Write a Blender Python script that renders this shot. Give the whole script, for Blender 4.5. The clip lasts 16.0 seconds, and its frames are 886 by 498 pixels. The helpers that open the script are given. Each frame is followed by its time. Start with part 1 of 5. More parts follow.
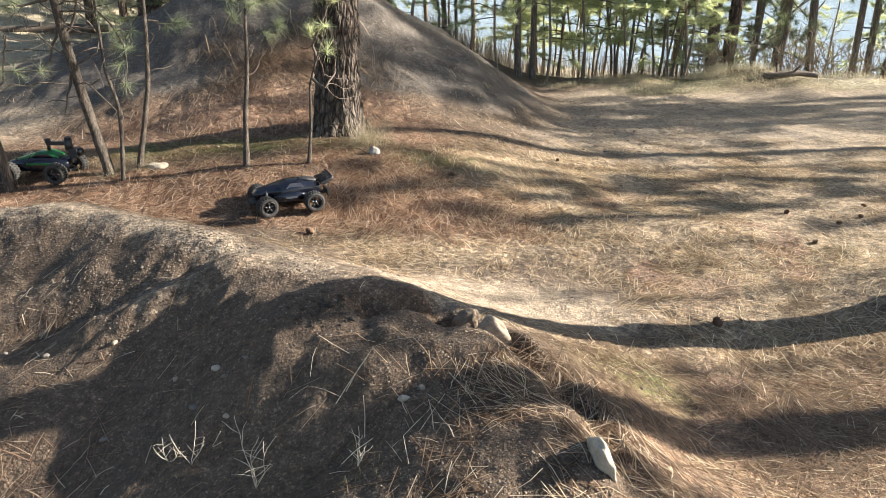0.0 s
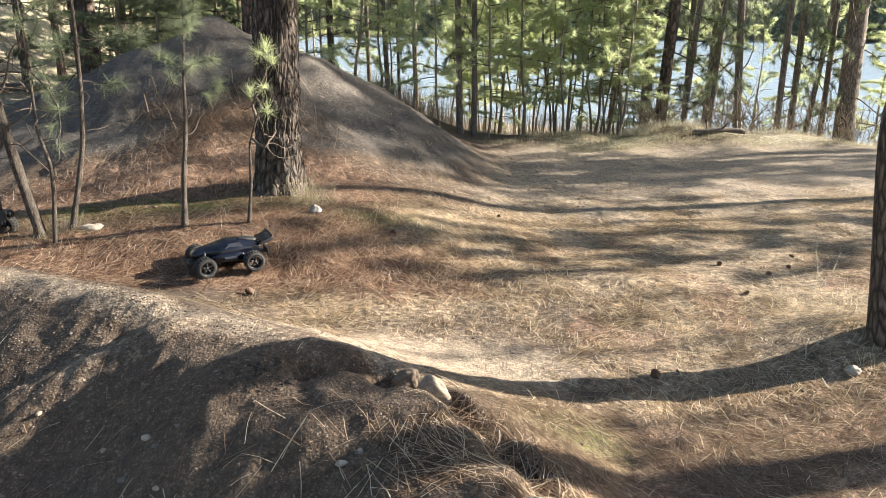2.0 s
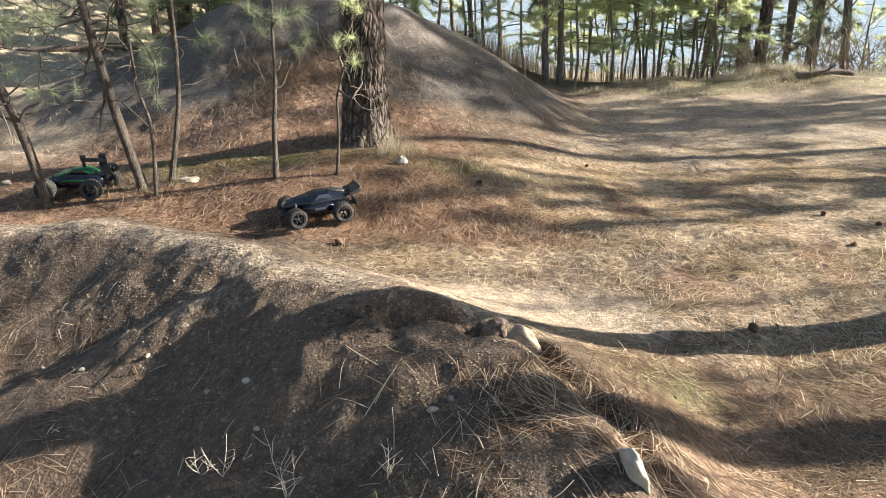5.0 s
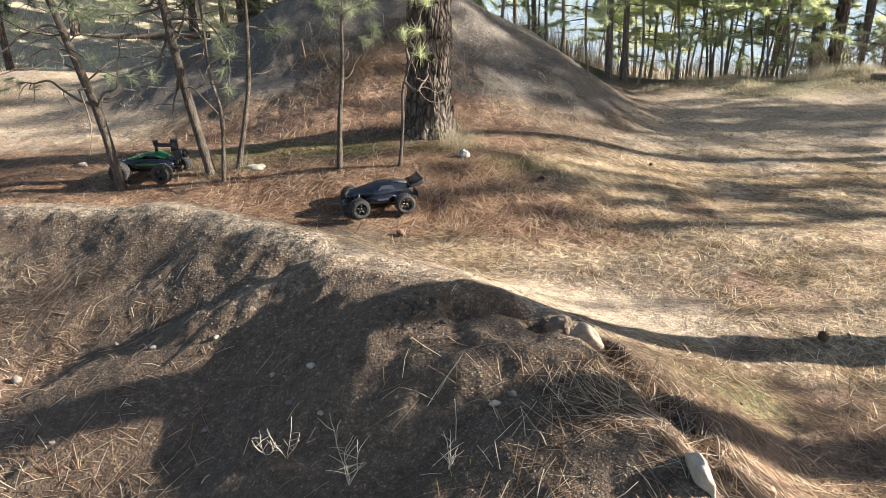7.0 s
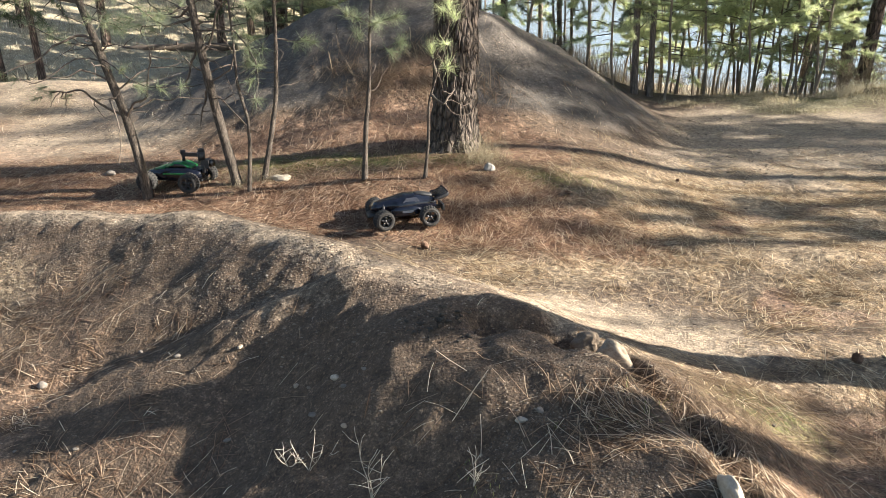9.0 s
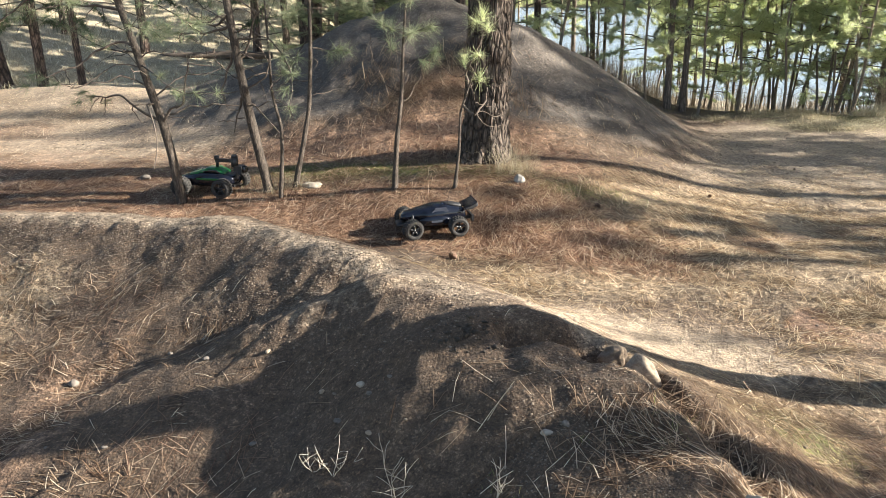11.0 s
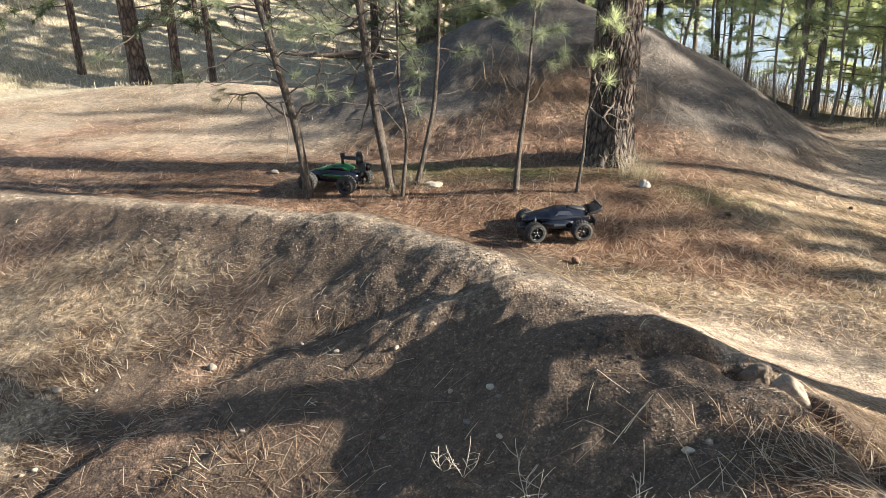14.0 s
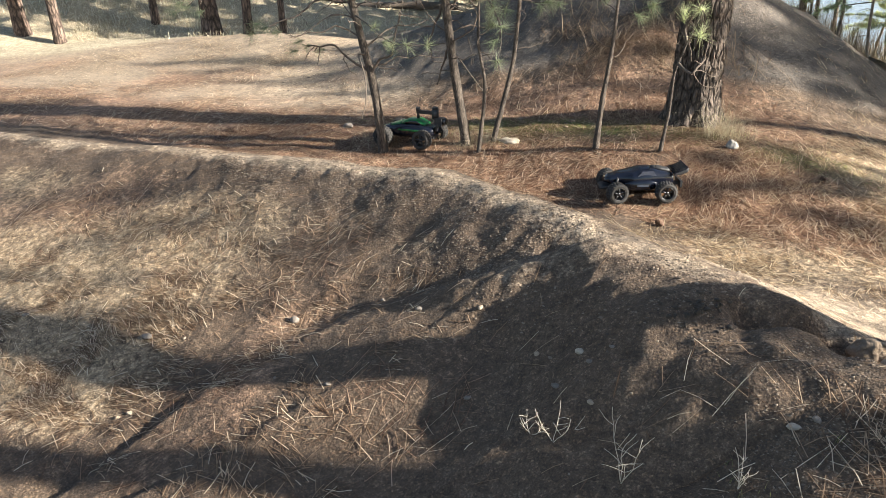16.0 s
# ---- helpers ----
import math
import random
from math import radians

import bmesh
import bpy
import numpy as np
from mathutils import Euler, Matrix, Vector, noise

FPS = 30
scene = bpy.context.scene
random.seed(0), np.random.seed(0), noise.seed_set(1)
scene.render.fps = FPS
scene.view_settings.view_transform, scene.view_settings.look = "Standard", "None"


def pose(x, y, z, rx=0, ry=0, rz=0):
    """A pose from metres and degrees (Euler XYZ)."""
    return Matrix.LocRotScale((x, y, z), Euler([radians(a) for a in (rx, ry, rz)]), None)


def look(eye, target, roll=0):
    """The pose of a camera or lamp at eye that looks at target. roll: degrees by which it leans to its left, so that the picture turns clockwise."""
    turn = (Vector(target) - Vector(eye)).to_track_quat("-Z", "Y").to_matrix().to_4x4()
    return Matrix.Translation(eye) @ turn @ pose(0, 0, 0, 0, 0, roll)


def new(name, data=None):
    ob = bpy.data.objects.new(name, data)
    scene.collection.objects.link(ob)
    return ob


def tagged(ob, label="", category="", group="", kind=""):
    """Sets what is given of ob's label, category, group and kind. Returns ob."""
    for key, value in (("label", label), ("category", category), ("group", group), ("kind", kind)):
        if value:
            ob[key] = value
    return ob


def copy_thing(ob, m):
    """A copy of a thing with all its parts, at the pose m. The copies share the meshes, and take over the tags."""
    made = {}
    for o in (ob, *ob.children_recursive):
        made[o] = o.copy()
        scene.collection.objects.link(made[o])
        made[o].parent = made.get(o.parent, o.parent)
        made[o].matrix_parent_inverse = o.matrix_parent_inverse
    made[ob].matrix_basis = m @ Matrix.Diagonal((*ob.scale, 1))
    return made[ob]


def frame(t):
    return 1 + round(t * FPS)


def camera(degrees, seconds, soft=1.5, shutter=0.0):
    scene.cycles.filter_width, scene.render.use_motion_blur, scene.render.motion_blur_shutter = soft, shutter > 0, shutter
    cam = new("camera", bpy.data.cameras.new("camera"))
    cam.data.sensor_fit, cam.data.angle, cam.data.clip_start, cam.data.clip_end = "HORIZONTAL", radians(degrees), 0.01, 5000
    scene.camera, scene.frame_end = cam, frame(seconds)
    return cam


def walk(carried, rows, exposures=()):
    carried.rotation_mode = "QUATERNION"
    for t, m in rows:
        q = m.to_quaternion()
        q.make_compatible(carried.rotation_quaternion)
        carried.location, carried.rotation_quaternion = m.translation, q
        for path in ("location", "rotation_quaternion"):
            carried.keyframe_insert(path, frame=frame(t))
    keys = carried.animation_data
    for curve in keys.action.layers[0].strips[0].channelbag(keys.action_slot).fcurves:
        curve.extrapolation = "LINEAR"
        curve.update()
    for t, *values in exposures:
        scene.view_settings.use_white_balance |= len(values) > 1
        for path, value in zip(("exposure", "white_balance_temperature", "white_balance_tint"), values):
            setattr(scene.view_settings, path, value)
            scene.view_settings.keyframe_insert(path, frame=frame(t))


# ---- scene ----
cam = camera(61.6, 16.0, 0.45)
PATH = [
    (0, (0.008, -0.047, 1.613), (0.0, 1.81, 0.869), 0.0),
    (0.5, (0.028, -0.055, 1.643), (0.124, 1.828, 0.976), 0.6),
    (1, (0.034, -0.055, 1.639), (0.158, 1.846, 1.029), 0.7),
    (1.5, (0.039, -0.051, 1.636), (0.174, 1.851, 1.032), 0.6),
    (2, (0.048, -0.048, 1.632), (0.18, 1.854, 1.026), 0.4),
    (2.5, (0.054, -0.051, 1.635), (0.179, 1.852, 1.03), 0.1),
    (3, (0.051, -0.052, 1.629), (0.166, 1.853, 1.032), -0.2),
    (3.5, (0.044, -0.051, 1.63), (0.122, 1.856, 1.031), -0.7),
    (4, (0.037, -0.039, 1.621), (0.061, 1.868, 1.019), -0.9),
    (4.5, (0.031, -0.034, 1.621), (0.01, 1.864, 0.991), -1.0),
    (5, (0.023, -0.031, 1.615), (-0.069, 1.832, 0.891), -1.9),
    (5.2, (0.028, -0.033, 1.613), (-0.097, 1.82, 0.869), -2.4),
    (7.3, (-0.036, -0.045, 1.621), (-0.271, 1.8, 0.885), -1.2),
    (7.5, (-0.038, -0.042, 1.62), (-0.277, 1.799, 0.875), -1.2),
    (8, (-0.056, -0.032, 1.615), (-0.326, 1.803, 0.866), -1.5),
    (8.5, (-0.057, -0.027, 1.613), (-0.334, 1.816, 0.888), -1.3),
    (11, (-0.062, -0.033, 1.608), (-0.421, 1.816, 0.935), -0.4),
    (11.5, (-0.069, -0.031, 1.604), (-0.457, 1.815, 0.941), -0.6),
    (12, (-0.095, -0.04, 1.611), (-0.518, 1.8, 0.951), -0.3),
    (12.5, (-0.117, -0.047, 1.603), (-0.574, 1.777, 0.921), 0.9),
    (13, (-0.16, -0.024, 1.585), (-0.77, 1.757, 0.907), 0.1),
    (13.5, (-0.176, -0.017, 1.586), (-0.869, 1.74, 0.929), -0.6),
    (14, (-0.197, -0.051, 1.614), (-0.815, 1.729, 0.944), -0.8),
    (14.5, (-0.258, -0.1, 1.644), (-0.837, 1.705, 1.006), -0.9),
    (15, (-0.306, -0.099, 1.626), (-0.951, 1.672, 0.958), -1.3),
    (15.5, (-0.326, -0.057, 1.615), (-1.063, 1.649, 0.877), -1.5),
    (16, (-0.336, -0.045, 1.615), (-1.082, 1.638, 0.834), -1.0),
]
walk(cam, [(t, look(eye, target, roll)) for t, eye, target, roll in PATH])


# ---- world, sun, exposure ----
SUN_AZ, SUN_EL = 8.5, 22.0   # degrees: ahead of straight right, above the horizon
sun_way = Vector((math.cos(radians(SUN_EL)) * math.cos(radians(SUN_AZ)), math.cos(radians(SUN_EL)) * math.sin(radians(SUN_AZ)), math.sin(radians(SUN_EL))))
world = bpy.data.worlds.new("world")
scene.world = world
world.use_nodes = True
sky = world.node_tree.nodes.new("ShaderNodeTexSky")
sky.sky_type = 'NISHITA'
sky.sun_disc = False
sky.sun_elevation = radians(SUN_EL)
sky.sun_rotation = radians(90 - SUN_AZ)
background = world.node_tree.nodes["Background"]
background.inputs["Strength"].default_value = 0.058
world.node_tree.links.new(sky.outputs[0], background.inputs["Color"])
sun = new("sun", bpy.data.lights.new("sun", "SUN"))
sun.data.energy = 5.0
sun.data.angle = radians(0.55)
sun.data.color = (1.0, 0.93, 0.82)
sun.matrix_world = look(sun_way * 60, (0, 0, 0))
scene.view_settings.exposure = 2.03

# ---- noise and terrain ----
rng = np.random.default_rng(7)
LATTICE = rng.random((256, 256))


def value_noise(x, y):
    xi, yi = np.floor(x).astype(int), np.floor(y).astype(int)
    u, v = x - xi, y - yi
    u, v = u * u * (3 - 2 * u), v * v * (3 - 2 * v)
    a, b = LATTICE[xi % 256, yi % 256], LATTICE[(xi + 1) % 256, yi % 256]
    c, d = LATTICE[xi % 256, (yi + 1) % 256], LATTICE[(xi + 1) % 256, (yi + 1) % 256]
    return (a * (1 - u) + b * u) * (1 - v) + (c * (1 - u) + d * u) * v - 0.5


def fbm(x, y, size, octaves=4):
    total, amp = 0, 1.0
    for i in range(octaves):
        total = total + amp * value_noise(x / size + 17.3 * i, y / size + 9.1 * i)
        size, amp = size * 0.47, amp * 0.5
    return total


def step(a, b, x):
    k = np.clip((x - a) / (b - a), 0, 1)
    return k * k * (3 - 2 * k)


def bump(x, y, cx, cy, rx, ry):
    return np.exp(-((x - cx) / rx) ** 2 - ((y - cy) / ry) ** 2)


CREST = np.array([(1.25, 0.5, 0.0), (0.8, 1.25, 0.11), (0.43, 1.8, 0.265), (0.15, 2.29, 0.335), (-0.37, 2.75, 0.37), (-1.04, 3.25, 0.358), (-1.5, 3.54, 0.318),
                  (-1.81, 3.71, 0.29), (-2.05, 3.78, 0.322), (-2.45, 3.81, 0.28), (-3.0, 3.86, 0.262), (-4.6, 3.95, 0.215), (-7.0, 4.1, 0.1)])
ALONG = [0, 1, 2, 3, 4, 5, 5.5, 6, 6.2, 6.5, 7, 8, 9]   # how far each of them lies along the berm


def berm(x, y):
    """Signed distance from the crest of the dirt berm (positive: far side), the crest's height there and the way along it."""
    best, side, height, along = np.full(np.shape(x), 1e9), np.zeros(np.shape(x)), np.zeros(np.shape(x)), np.zeros(np.shape(x))
    for i in range(len(CREST) - 1):
        a, b = CREST[i], CREST[i + 1]
        dx, dy = b[0] - a[0], b[1] - a[1]
        k = np.clip(((x - a[0]) * dx + (y - a[1]) * dy) / (dx * dx + dy * dy), 0, 1)
        px, py = x - a[0] - k * dx, y - a[1] - k * dy
        d = np.hypot(px, py)
        near = d < best
        s = np.where(dx * py - dy * px < 0, 1.0, -1.0)
        best, side, height, along = np.where(near, d, best), np.where(near, s, side), np.where(near, a[2] + k * (b[2] - a[2]), height), np.where(near, ALONG[i] + k * (ALONG[i + 1] - ALONG[i]) - 1, along)
    return best * side, height, along


def plain(x, y):
    """The ground without the berm."""
    z = 0.24 * step(4.15, 5.4, y) * step(1.6, -0.5, x) * (1 - 0.5 * step(-0.9, -3.2, x))
    z = z - 0.035 * np.clip(y - 4.0, 0, 7) * step(-0.2, 1.6, x)
    z = z + 0.05 * bump(x, y, 1.6, 4.3, 0.9, 0.35) - 0.04 * bump(x, y, 0.9, 3.6, 0.8, 0.3)
    z = z + 0.17 * bump(x, y, 2.55, 3.2, 0.5, 0.38)
    # the mound
    dx, dy = x + 1.95, y - 8.75
    r = np.hypot(np.where(dx < 0, dx / 3.5, dx / 3.3), np.where(dy < 0, dy / 2.75, dy / 3.2))
    p = np.clip(1.035 - np.sqrt(r * r + 0.0012), 0, 1)
    z = z + 0.11 * bump(x, y, -1.97, 8.72, 0.3, 0.4) + 1.30 * p ** (1.2 + 0.1 * step(-0.3, -1.5, dx)) + 0.13 * bump(x, y, -0.9, 8.3, 0.45, 0.7) + 0.1 * bump(x, y, -3.0, 8.6, 0.6, 0.8)
    # low gravel rise and the dry hillside
    z = z + 0.24 * bump(x, y, -6.6, 8.8, 2.4, 1.0)
    hill = np.clip((-x * 0.72 + y * 0.69) - 13.3, 0, 60)
    slant = x / np.maximum(y, 1.0)
    z = z + 0.34 * (np.sqrt(hill * hill + 1.0) - 1.0) * step(-0.22, -0.5, slant)
    # the bank towards the lake, and the hills beyond
    away = np.clip(y + 0.35 * np.clip(x, -12, 60) - 12.6, 0, 400)
    z = z + (0.3 + 0.3 * fbm(x, y, 0.9, 3)) * bump(x, y, 5.6, 11.0, 2.6, 0.7)
    lake = step(-0.42, -0.2, slant)
    z = z - lake * 5.0 * (1 - np.exp(-away / (27.0 - 10.0 * step(0.15, 0.5, slant))))
    far = np.clip(y + 0.25 * x - 150, 0, 500)
    z = z + lake * 20 * (1 - np.exp(-far / 60.0)) * (0.75 + 0.6 * fbm(x, y, 90, 3))
    return z


def along_line(x, y, knots, wide):
    """One on a line through the knots, falling off to either side."""
    best = np.full(np.shape(x), 1e9)
    for (ax, ay), (bx, by) in zip(knots[:-1], knots[1:]):
        k = np.clip(((x - ax) * (bx - ax) + (y - ay) * (by - ay)) / ((bx - ax) ** 2 + (by - ay) ** 2), 0, 1)
        best = np.minimum(best, np.hypot(x - ax - k * (bx - ax), y - ay - k * (by - ay)))
    return np.exp(-(best / wide) ** 2)


def relief(x, y):
    """The worn face of the berm: a gully added along a band of shade that runs down into the hollow, a low rib beside
    it and a bare scooped slope.
    """
    z = -0.055 * along_line(x, y, ((-0.98, 3.17), (-1.35, 3.05), (-1.85, 2.87), (-2.3, 2.62)), 0.13)
    z = z + 0.05 * along_line(x, y, ((-0.93, 2.97), (-1.3, 2.83), (-1.5, 2.76)), 0.12)
    # the last hollow is lowered so that the cast shadow reaches further
    z = z - 0.06 * bump(x, y, -1.05, 2.38, 0.35, 0.28) - 0.1 * bump(x, y, -1.22, 2.05, 0.42, 0.42) - 0.04 * bump(x, y, -2.4, 2.55, 0.5, 0.35) - 0.08 * bump(x, y, -1.6, 1.78, 0.4, 0.3)
    return z


def height(x, y):
    x, y = np.asarray(x, float), np.asarray(y, float)
    d, top, along = berm(x, y)
    base = plain(x, y)
    near = np.maximum(-d, 0)
    top_w = 0.26 * step(4.2, 3.0, along) * step(1.7, 3.0, along) + 0.06 * step(3.0, 1.8, along) * step(0.6, 1.4, along)
    near = 0.5 * ((near - top_w) + np.sqrt((near - top_w) ** 2 + 0.01 * top_w)) - 0.5 * (np.sqrt(top_w * top_w + 0.01 * top_w) - top_w)
    near = near - 0.3 * np.maximum(near - 0.6, 0)
    k = 0.56 - 0.15 * step(2.6, 3.9, along) - 0.24 * step(2.2, 1.2, along)
    front = top - k * (np.sqrt(near * near + 0.015) - 0.1225)
    floor = -0.40 + 0.42 * step(1.5, 0.3, y) + 0.25 * step(-4, -6, x)
    front = floor + 0.5 * ((front - floor) + np.sqrt((front - floor) ** 2 + 0.006))
    back_w = 0.6 - 0.2 * step(1.9, 0.8, along) - 0.08 * step(3.0, 4.0, along)
    e = np.clip(d, 0, 9) / back_w
    back = base + (top - base) * np.exp(-e ** 1.7 * 1.3)
    z = np.where(d < 0, front, back)
    z = z - 0.05 * bump(x, y, -0.28, 2.38, 0.2, 0.1) + relief(x, y)
    # the washed-out groove beside the berm's end
    cut = 0
    for ax, ay, bx, by, deep in ((-0.3, 2.54, -0.04, 2.56, 0.10), (-0.04, 2.56, 0.2, 2.42, 0.13), (0.2, 2.42, 0.46, 1.98, 0.08), (0.46, 1.98, 0.55, 1.6, 0.05)):
        k = np.clip(((x - ax) * (bx - ax) + (y - ay) * (by - ay)) / ((bx - ax) ** 2 + (by - ay) ** 2), 0, 1)
        away = np.hypot(x - ax - k * (bx - ax), y - ay - k * (by - ay))
        cut = np.maximum(cut, deep * np.exp(-(away / (0.062 + 0.05 * fbm(x, y, 0.15, 2))) ** 2))
    z = z - cut
    reach = np.exp(-np.clip(np.hypot(x, y) - 14, 0, 100) / 20.0)
    crumbs = np.exp(-((d + 0.25) / 0.45) ** 2)
    z = z + 0.03 * bump(x, y, 0.0, 2.4, 0.45, 0.35) * fbm(x, y, 0.1, 3)
    rubble = np.clip(1.1 - np.hypot((x + 1.95) / 3.4, (y - 8.75) / 2.8), 0, 1)
    z = z + 0.07 * np.clip(rubble * 2, 0, 1) * fbm(x, y, 0.35, 3)
    return z + reach * (0.045 * fbm(x, y, 1.3, 3) + 0.022 * fbm(x, y, 0.22, 4) + (0.005 + 0.006 * crumbs) * fbm(x, y, 0.05, 2) + 0.012 * crumbs * fbm(x, y, 0.13, 2))


# ---- materials ----
def material(name, colour, rough=0.85, metal=0.0):
    m = bpy.data.materials.new(name)
    m.use_nodes = True
    b = m.node_tree.nodes["Principled BSDF"]
    b.inputs["Base Color"].default_value = (*colour, 1)
    b.inputs["Roughness"].default_value = rough
    b.inputs["Metallic"].default_value = metal
    return m


class Nodes:
    """Short forms for building a node material."""

    def __init__(self, m):
        self.t = m.node_tree
        self.b = self.t.nodes["Principled BSDF"]

    def add(self, kind, **values):
        n = self.t.nodes.new(kind)
        for key, value in values.items():
            n.inputs[key].default_value = value
        return n

    def link(self, a, b):
        self.t.links.new(a, b)

    def noise(self, scale, detail=4.0, rough=0.6, vector=None):
        n = self.add("ShaderNodeTexNoise", Scale=scale, Detail=detail, Roughness=rough)
        if vector is None:
            vector = self.coords()
        self.link(vector, n.inputs["Vector"])
        return n.outputs["Fac"]

    def cells(self, scale, rounded=False):
        """A random value for each grain of soil, or the distance from its middle."""
        n = self.add("ShaderNodeTexVoronoi", Scale=scale)
        self.link(self.coords(), n.inputs["Vector"])
        if rounded:
            return n.outputs["Distance"]
        apart = self.t.nodes.new("ShaderNodeSeparateColor")
        self.link(n.outputs["Color"], apart.inputs[0])
        return apart.outputs[0]

    def coords(self):
        return self.add("ShaderNodeNewGeometry").outputs["Position"]

    def ramp(self, fac, stops):
        n = self.t.nodes.new("ShaderNodeValToRGB")
        while len(n.color_ramp.elements) < len(stops):
            n.color_ramp.elements.new(0.5)
        for e, (at, c) in zip(n.color_ramp.elements, stops):
            e.position, e.color = at, (*c, 1)
        self.link(fac, n.inputs[0])
        return n.outputs[0]

    def mix(self, fac, a, b, kind="MIX"):
        n = self.t.nodes.new("ShaderNodeMix")
        n.data_type, n.blend_type = "RGBA", kind
        for socket, value in ((n.inputs[0], fac), (n.inputs[6], a), (n.inputs[7], b)):
            if isinstance(value, (int, float)):
                socket.default_value = value
            elif isinstance(value, tuple):
                socket.default_value = (*value, 1)
            else:
                self.link(value, socket)
        return n.outputs[2]

    def math(self, op, a, b=0.0):
        n = self.t.nodes.new("ShaderNodeMath")
        n.operation = op
        for socket, value in zip(n.inputs, (a, b)):
            if isinstance(value, (int, float)):
                socket.default_value = value
            else:
                self.link(value, socket)
        return n.outputs[0]

    def bump(self, heights, strength, distance):
        n = self.add("ShaderNodeBump", Strength=strength, Distance=distance)
        self.link(heights, n.inputs["Height"])
        self.link(n.outputs[0], self.b.inputs["Normal"])

    def colour(self, socket):
        self.link(socket, self.b.inputs["Base Color"])


def varied(name, dark, light, scale, rough=0.85, bump_size=0.004, metal=0.0, islands=0.0):
    """A surface mottled between two colours at two scales, with fine relief."""
    m = material(name, light, rough, metal)
    n = Nodes(m)
    fac = n.math("ADD", n.math("MULTIPLY", n.noise(scale), 0.6), n.math("MULTIPLY", n.noise(scale * 6.3), 0.4))
    if islands:
        isle = n.add("ShaderNodeNewGeometry").outputs["Random Per Island"]
        fac = n.math("ADD", n.math("MULTIPLY", fac, 1 - islands), n.math("MULTIPLY", isle, islands))
    n.colour(n.ramp(fac, [(0.3, dark), (0.7, light)]))
    if bump_size:
        n.bump(n.noise(scale * 6), 0.7, bump_size)
    return m


def ground_material():
    m = material("forest_floor", (0.2, 0.17, 0.14), 0.95)
    n = Nodes(m)
    at = n.t.nodes.new("ShaderNodeAttribute")
    at.attribute_name = "soil"
    split = n.t.nodes.new("ShaderNodeSeparateColor")
    n.link(at.outputs["Color"], split.inputs[0])
    fine, mid, coarse = n.noise(170.0, 3), n.noise(26.0, 5, 0.7), n.noise(3.0, 4)
    earth = n.ramp(n.math("ADD", n.math("MULTIPLY", fine, 0.55), n.math("MULTIPLY", mid, 0.45)),
                   [(0.3, (0.055, 0.036, 0.023)), (0.53, (0.124, 0.086, 0.057)), (0.7, (0.26, 0.195, 0.137))])
    packed = n.ramp(n.math("ADD", n.math("MULTIPLY", fine, 0.5), n.math("MULTIPLY", mid, 0.5)),
                    [(0.32, (0.15, 0.115, 0.085)), (0.52, (0.345, 0.275, 0.2)), (0.7, (0.54, 0.45, 0.34))])
    straw = n.ramp(n.math("ADD", n.math("MULTIPLY", fine, 0.4), n.math("MULTIPLY", mid, 0.6)),
                   [(0.34, (0.05, 0.036, 0.022)), (0.5, (0.29, 0.215, 0.135)), (0.64, (0.6, 0.48, 0.33))])
    red = n.ramp(n.math("ADD", n.math("MULTIPLY", fine, 0.4), n.math("MULTIPLY", mid, 0.6)),
                 [(0.34, (0.055, 0.033, 0.022)), (0.5, (0.225, 0.137, 0.09)), (0.68, (0.58, 0.41, 0.28))])
    green = n.ramp(mid, [(0.3, (0.06, 0.06, 0.025)), (0.7, (0.2, 0.2, 0.07))])

    hay_at = n.t.nodes.new("ShaderNodeAttribute")
    hay_at.attribute_name = "hay"
    hay = n.ramp(n.math("ADD", n.math("MULTIPLY", fine, 0.4), n.math("MULTIPLY", mid, 0.6)), [(0.3, (0.22, 0.185, 0.12)), (0.5, (0.45, 0.39, 0.275)), (0.7, (0.67, 0.61, 0.47))])

    grit_at = n.t.nodes.new("ShaderNodeAttribute")
    grit_at.attribute_name = "grey_dirt"
    grey = n.ramp(n.math("ADD", n.math("MULTIPLY", fine, 0.5), n.math("MULTIPLY", mid, 0.5)),
                  [(0.3, (0.05, 0.043, 0.037)), (0.52, (0.115, 0.099, 0.085)), (0.72, (0.25, 0.22, 0.19))])

    def cover(channel):
        rough_edge = n.math("ADD", channel, n.math("MULTIPLY", n.math("SUBTRACT", mid, 0.5), 0.9))
        return n.ramp(rough_edge, [(0.28, (0, 0, 0)), (0.66, (1, 1, 1))])
    c = n.mix(cover(at.outputs["Alpha"]), earth, packed)
    c = n.mix(cover(split.outputs[0]), c, straw)
    c = n.mix(cover(split.outputs[1]), c, red)
    c = n.mix(cover(split.outputs[2]), c, green)
    c = n.mix(cover(hay_at.outputs["Fac"]), c, hay)
    c = n.mix(cover(grit_at.outputs["Fac"]), c, grey)
    c = n.mix(0.5, c, n.ramp(n.noise(9.0, 5, 0.7), [(0.36, (0.5, 0.46, 0.42)), (0.6, (1.12, 1.1, 1.06))]), "MULTIPLY")
    c = n.mix(0.35, c, n.ramp(coarse, [(0.35, (0.55, 0.52, 0.5)), (0.65, (1.0, 1.0, 1.0))]), "MULTIPLY")
    grit, crumb = n.cells(130.0), n.cells(52.0)
    c = n.mix(0.5, c, n.ramp(grit, [(0.0, (0.45, 0.44, 0.43)), (0.55, (0.9, 0.9, 0.9)), (0.84, (1.15, 1.14, 1.12)), (1.0, (2.6, 2.5, 2.35))]), "MULTIPLY")
    c = n.mix(0.35, c, n.ramp(crumb, [(0.0, (0.6, 0.58, 0.56)), (0.8, (1.0, 1.0, 1.0)), (1.0, (1.7, 1.65, 1.55))]), "MULTIPLY")
    n.colour(c)
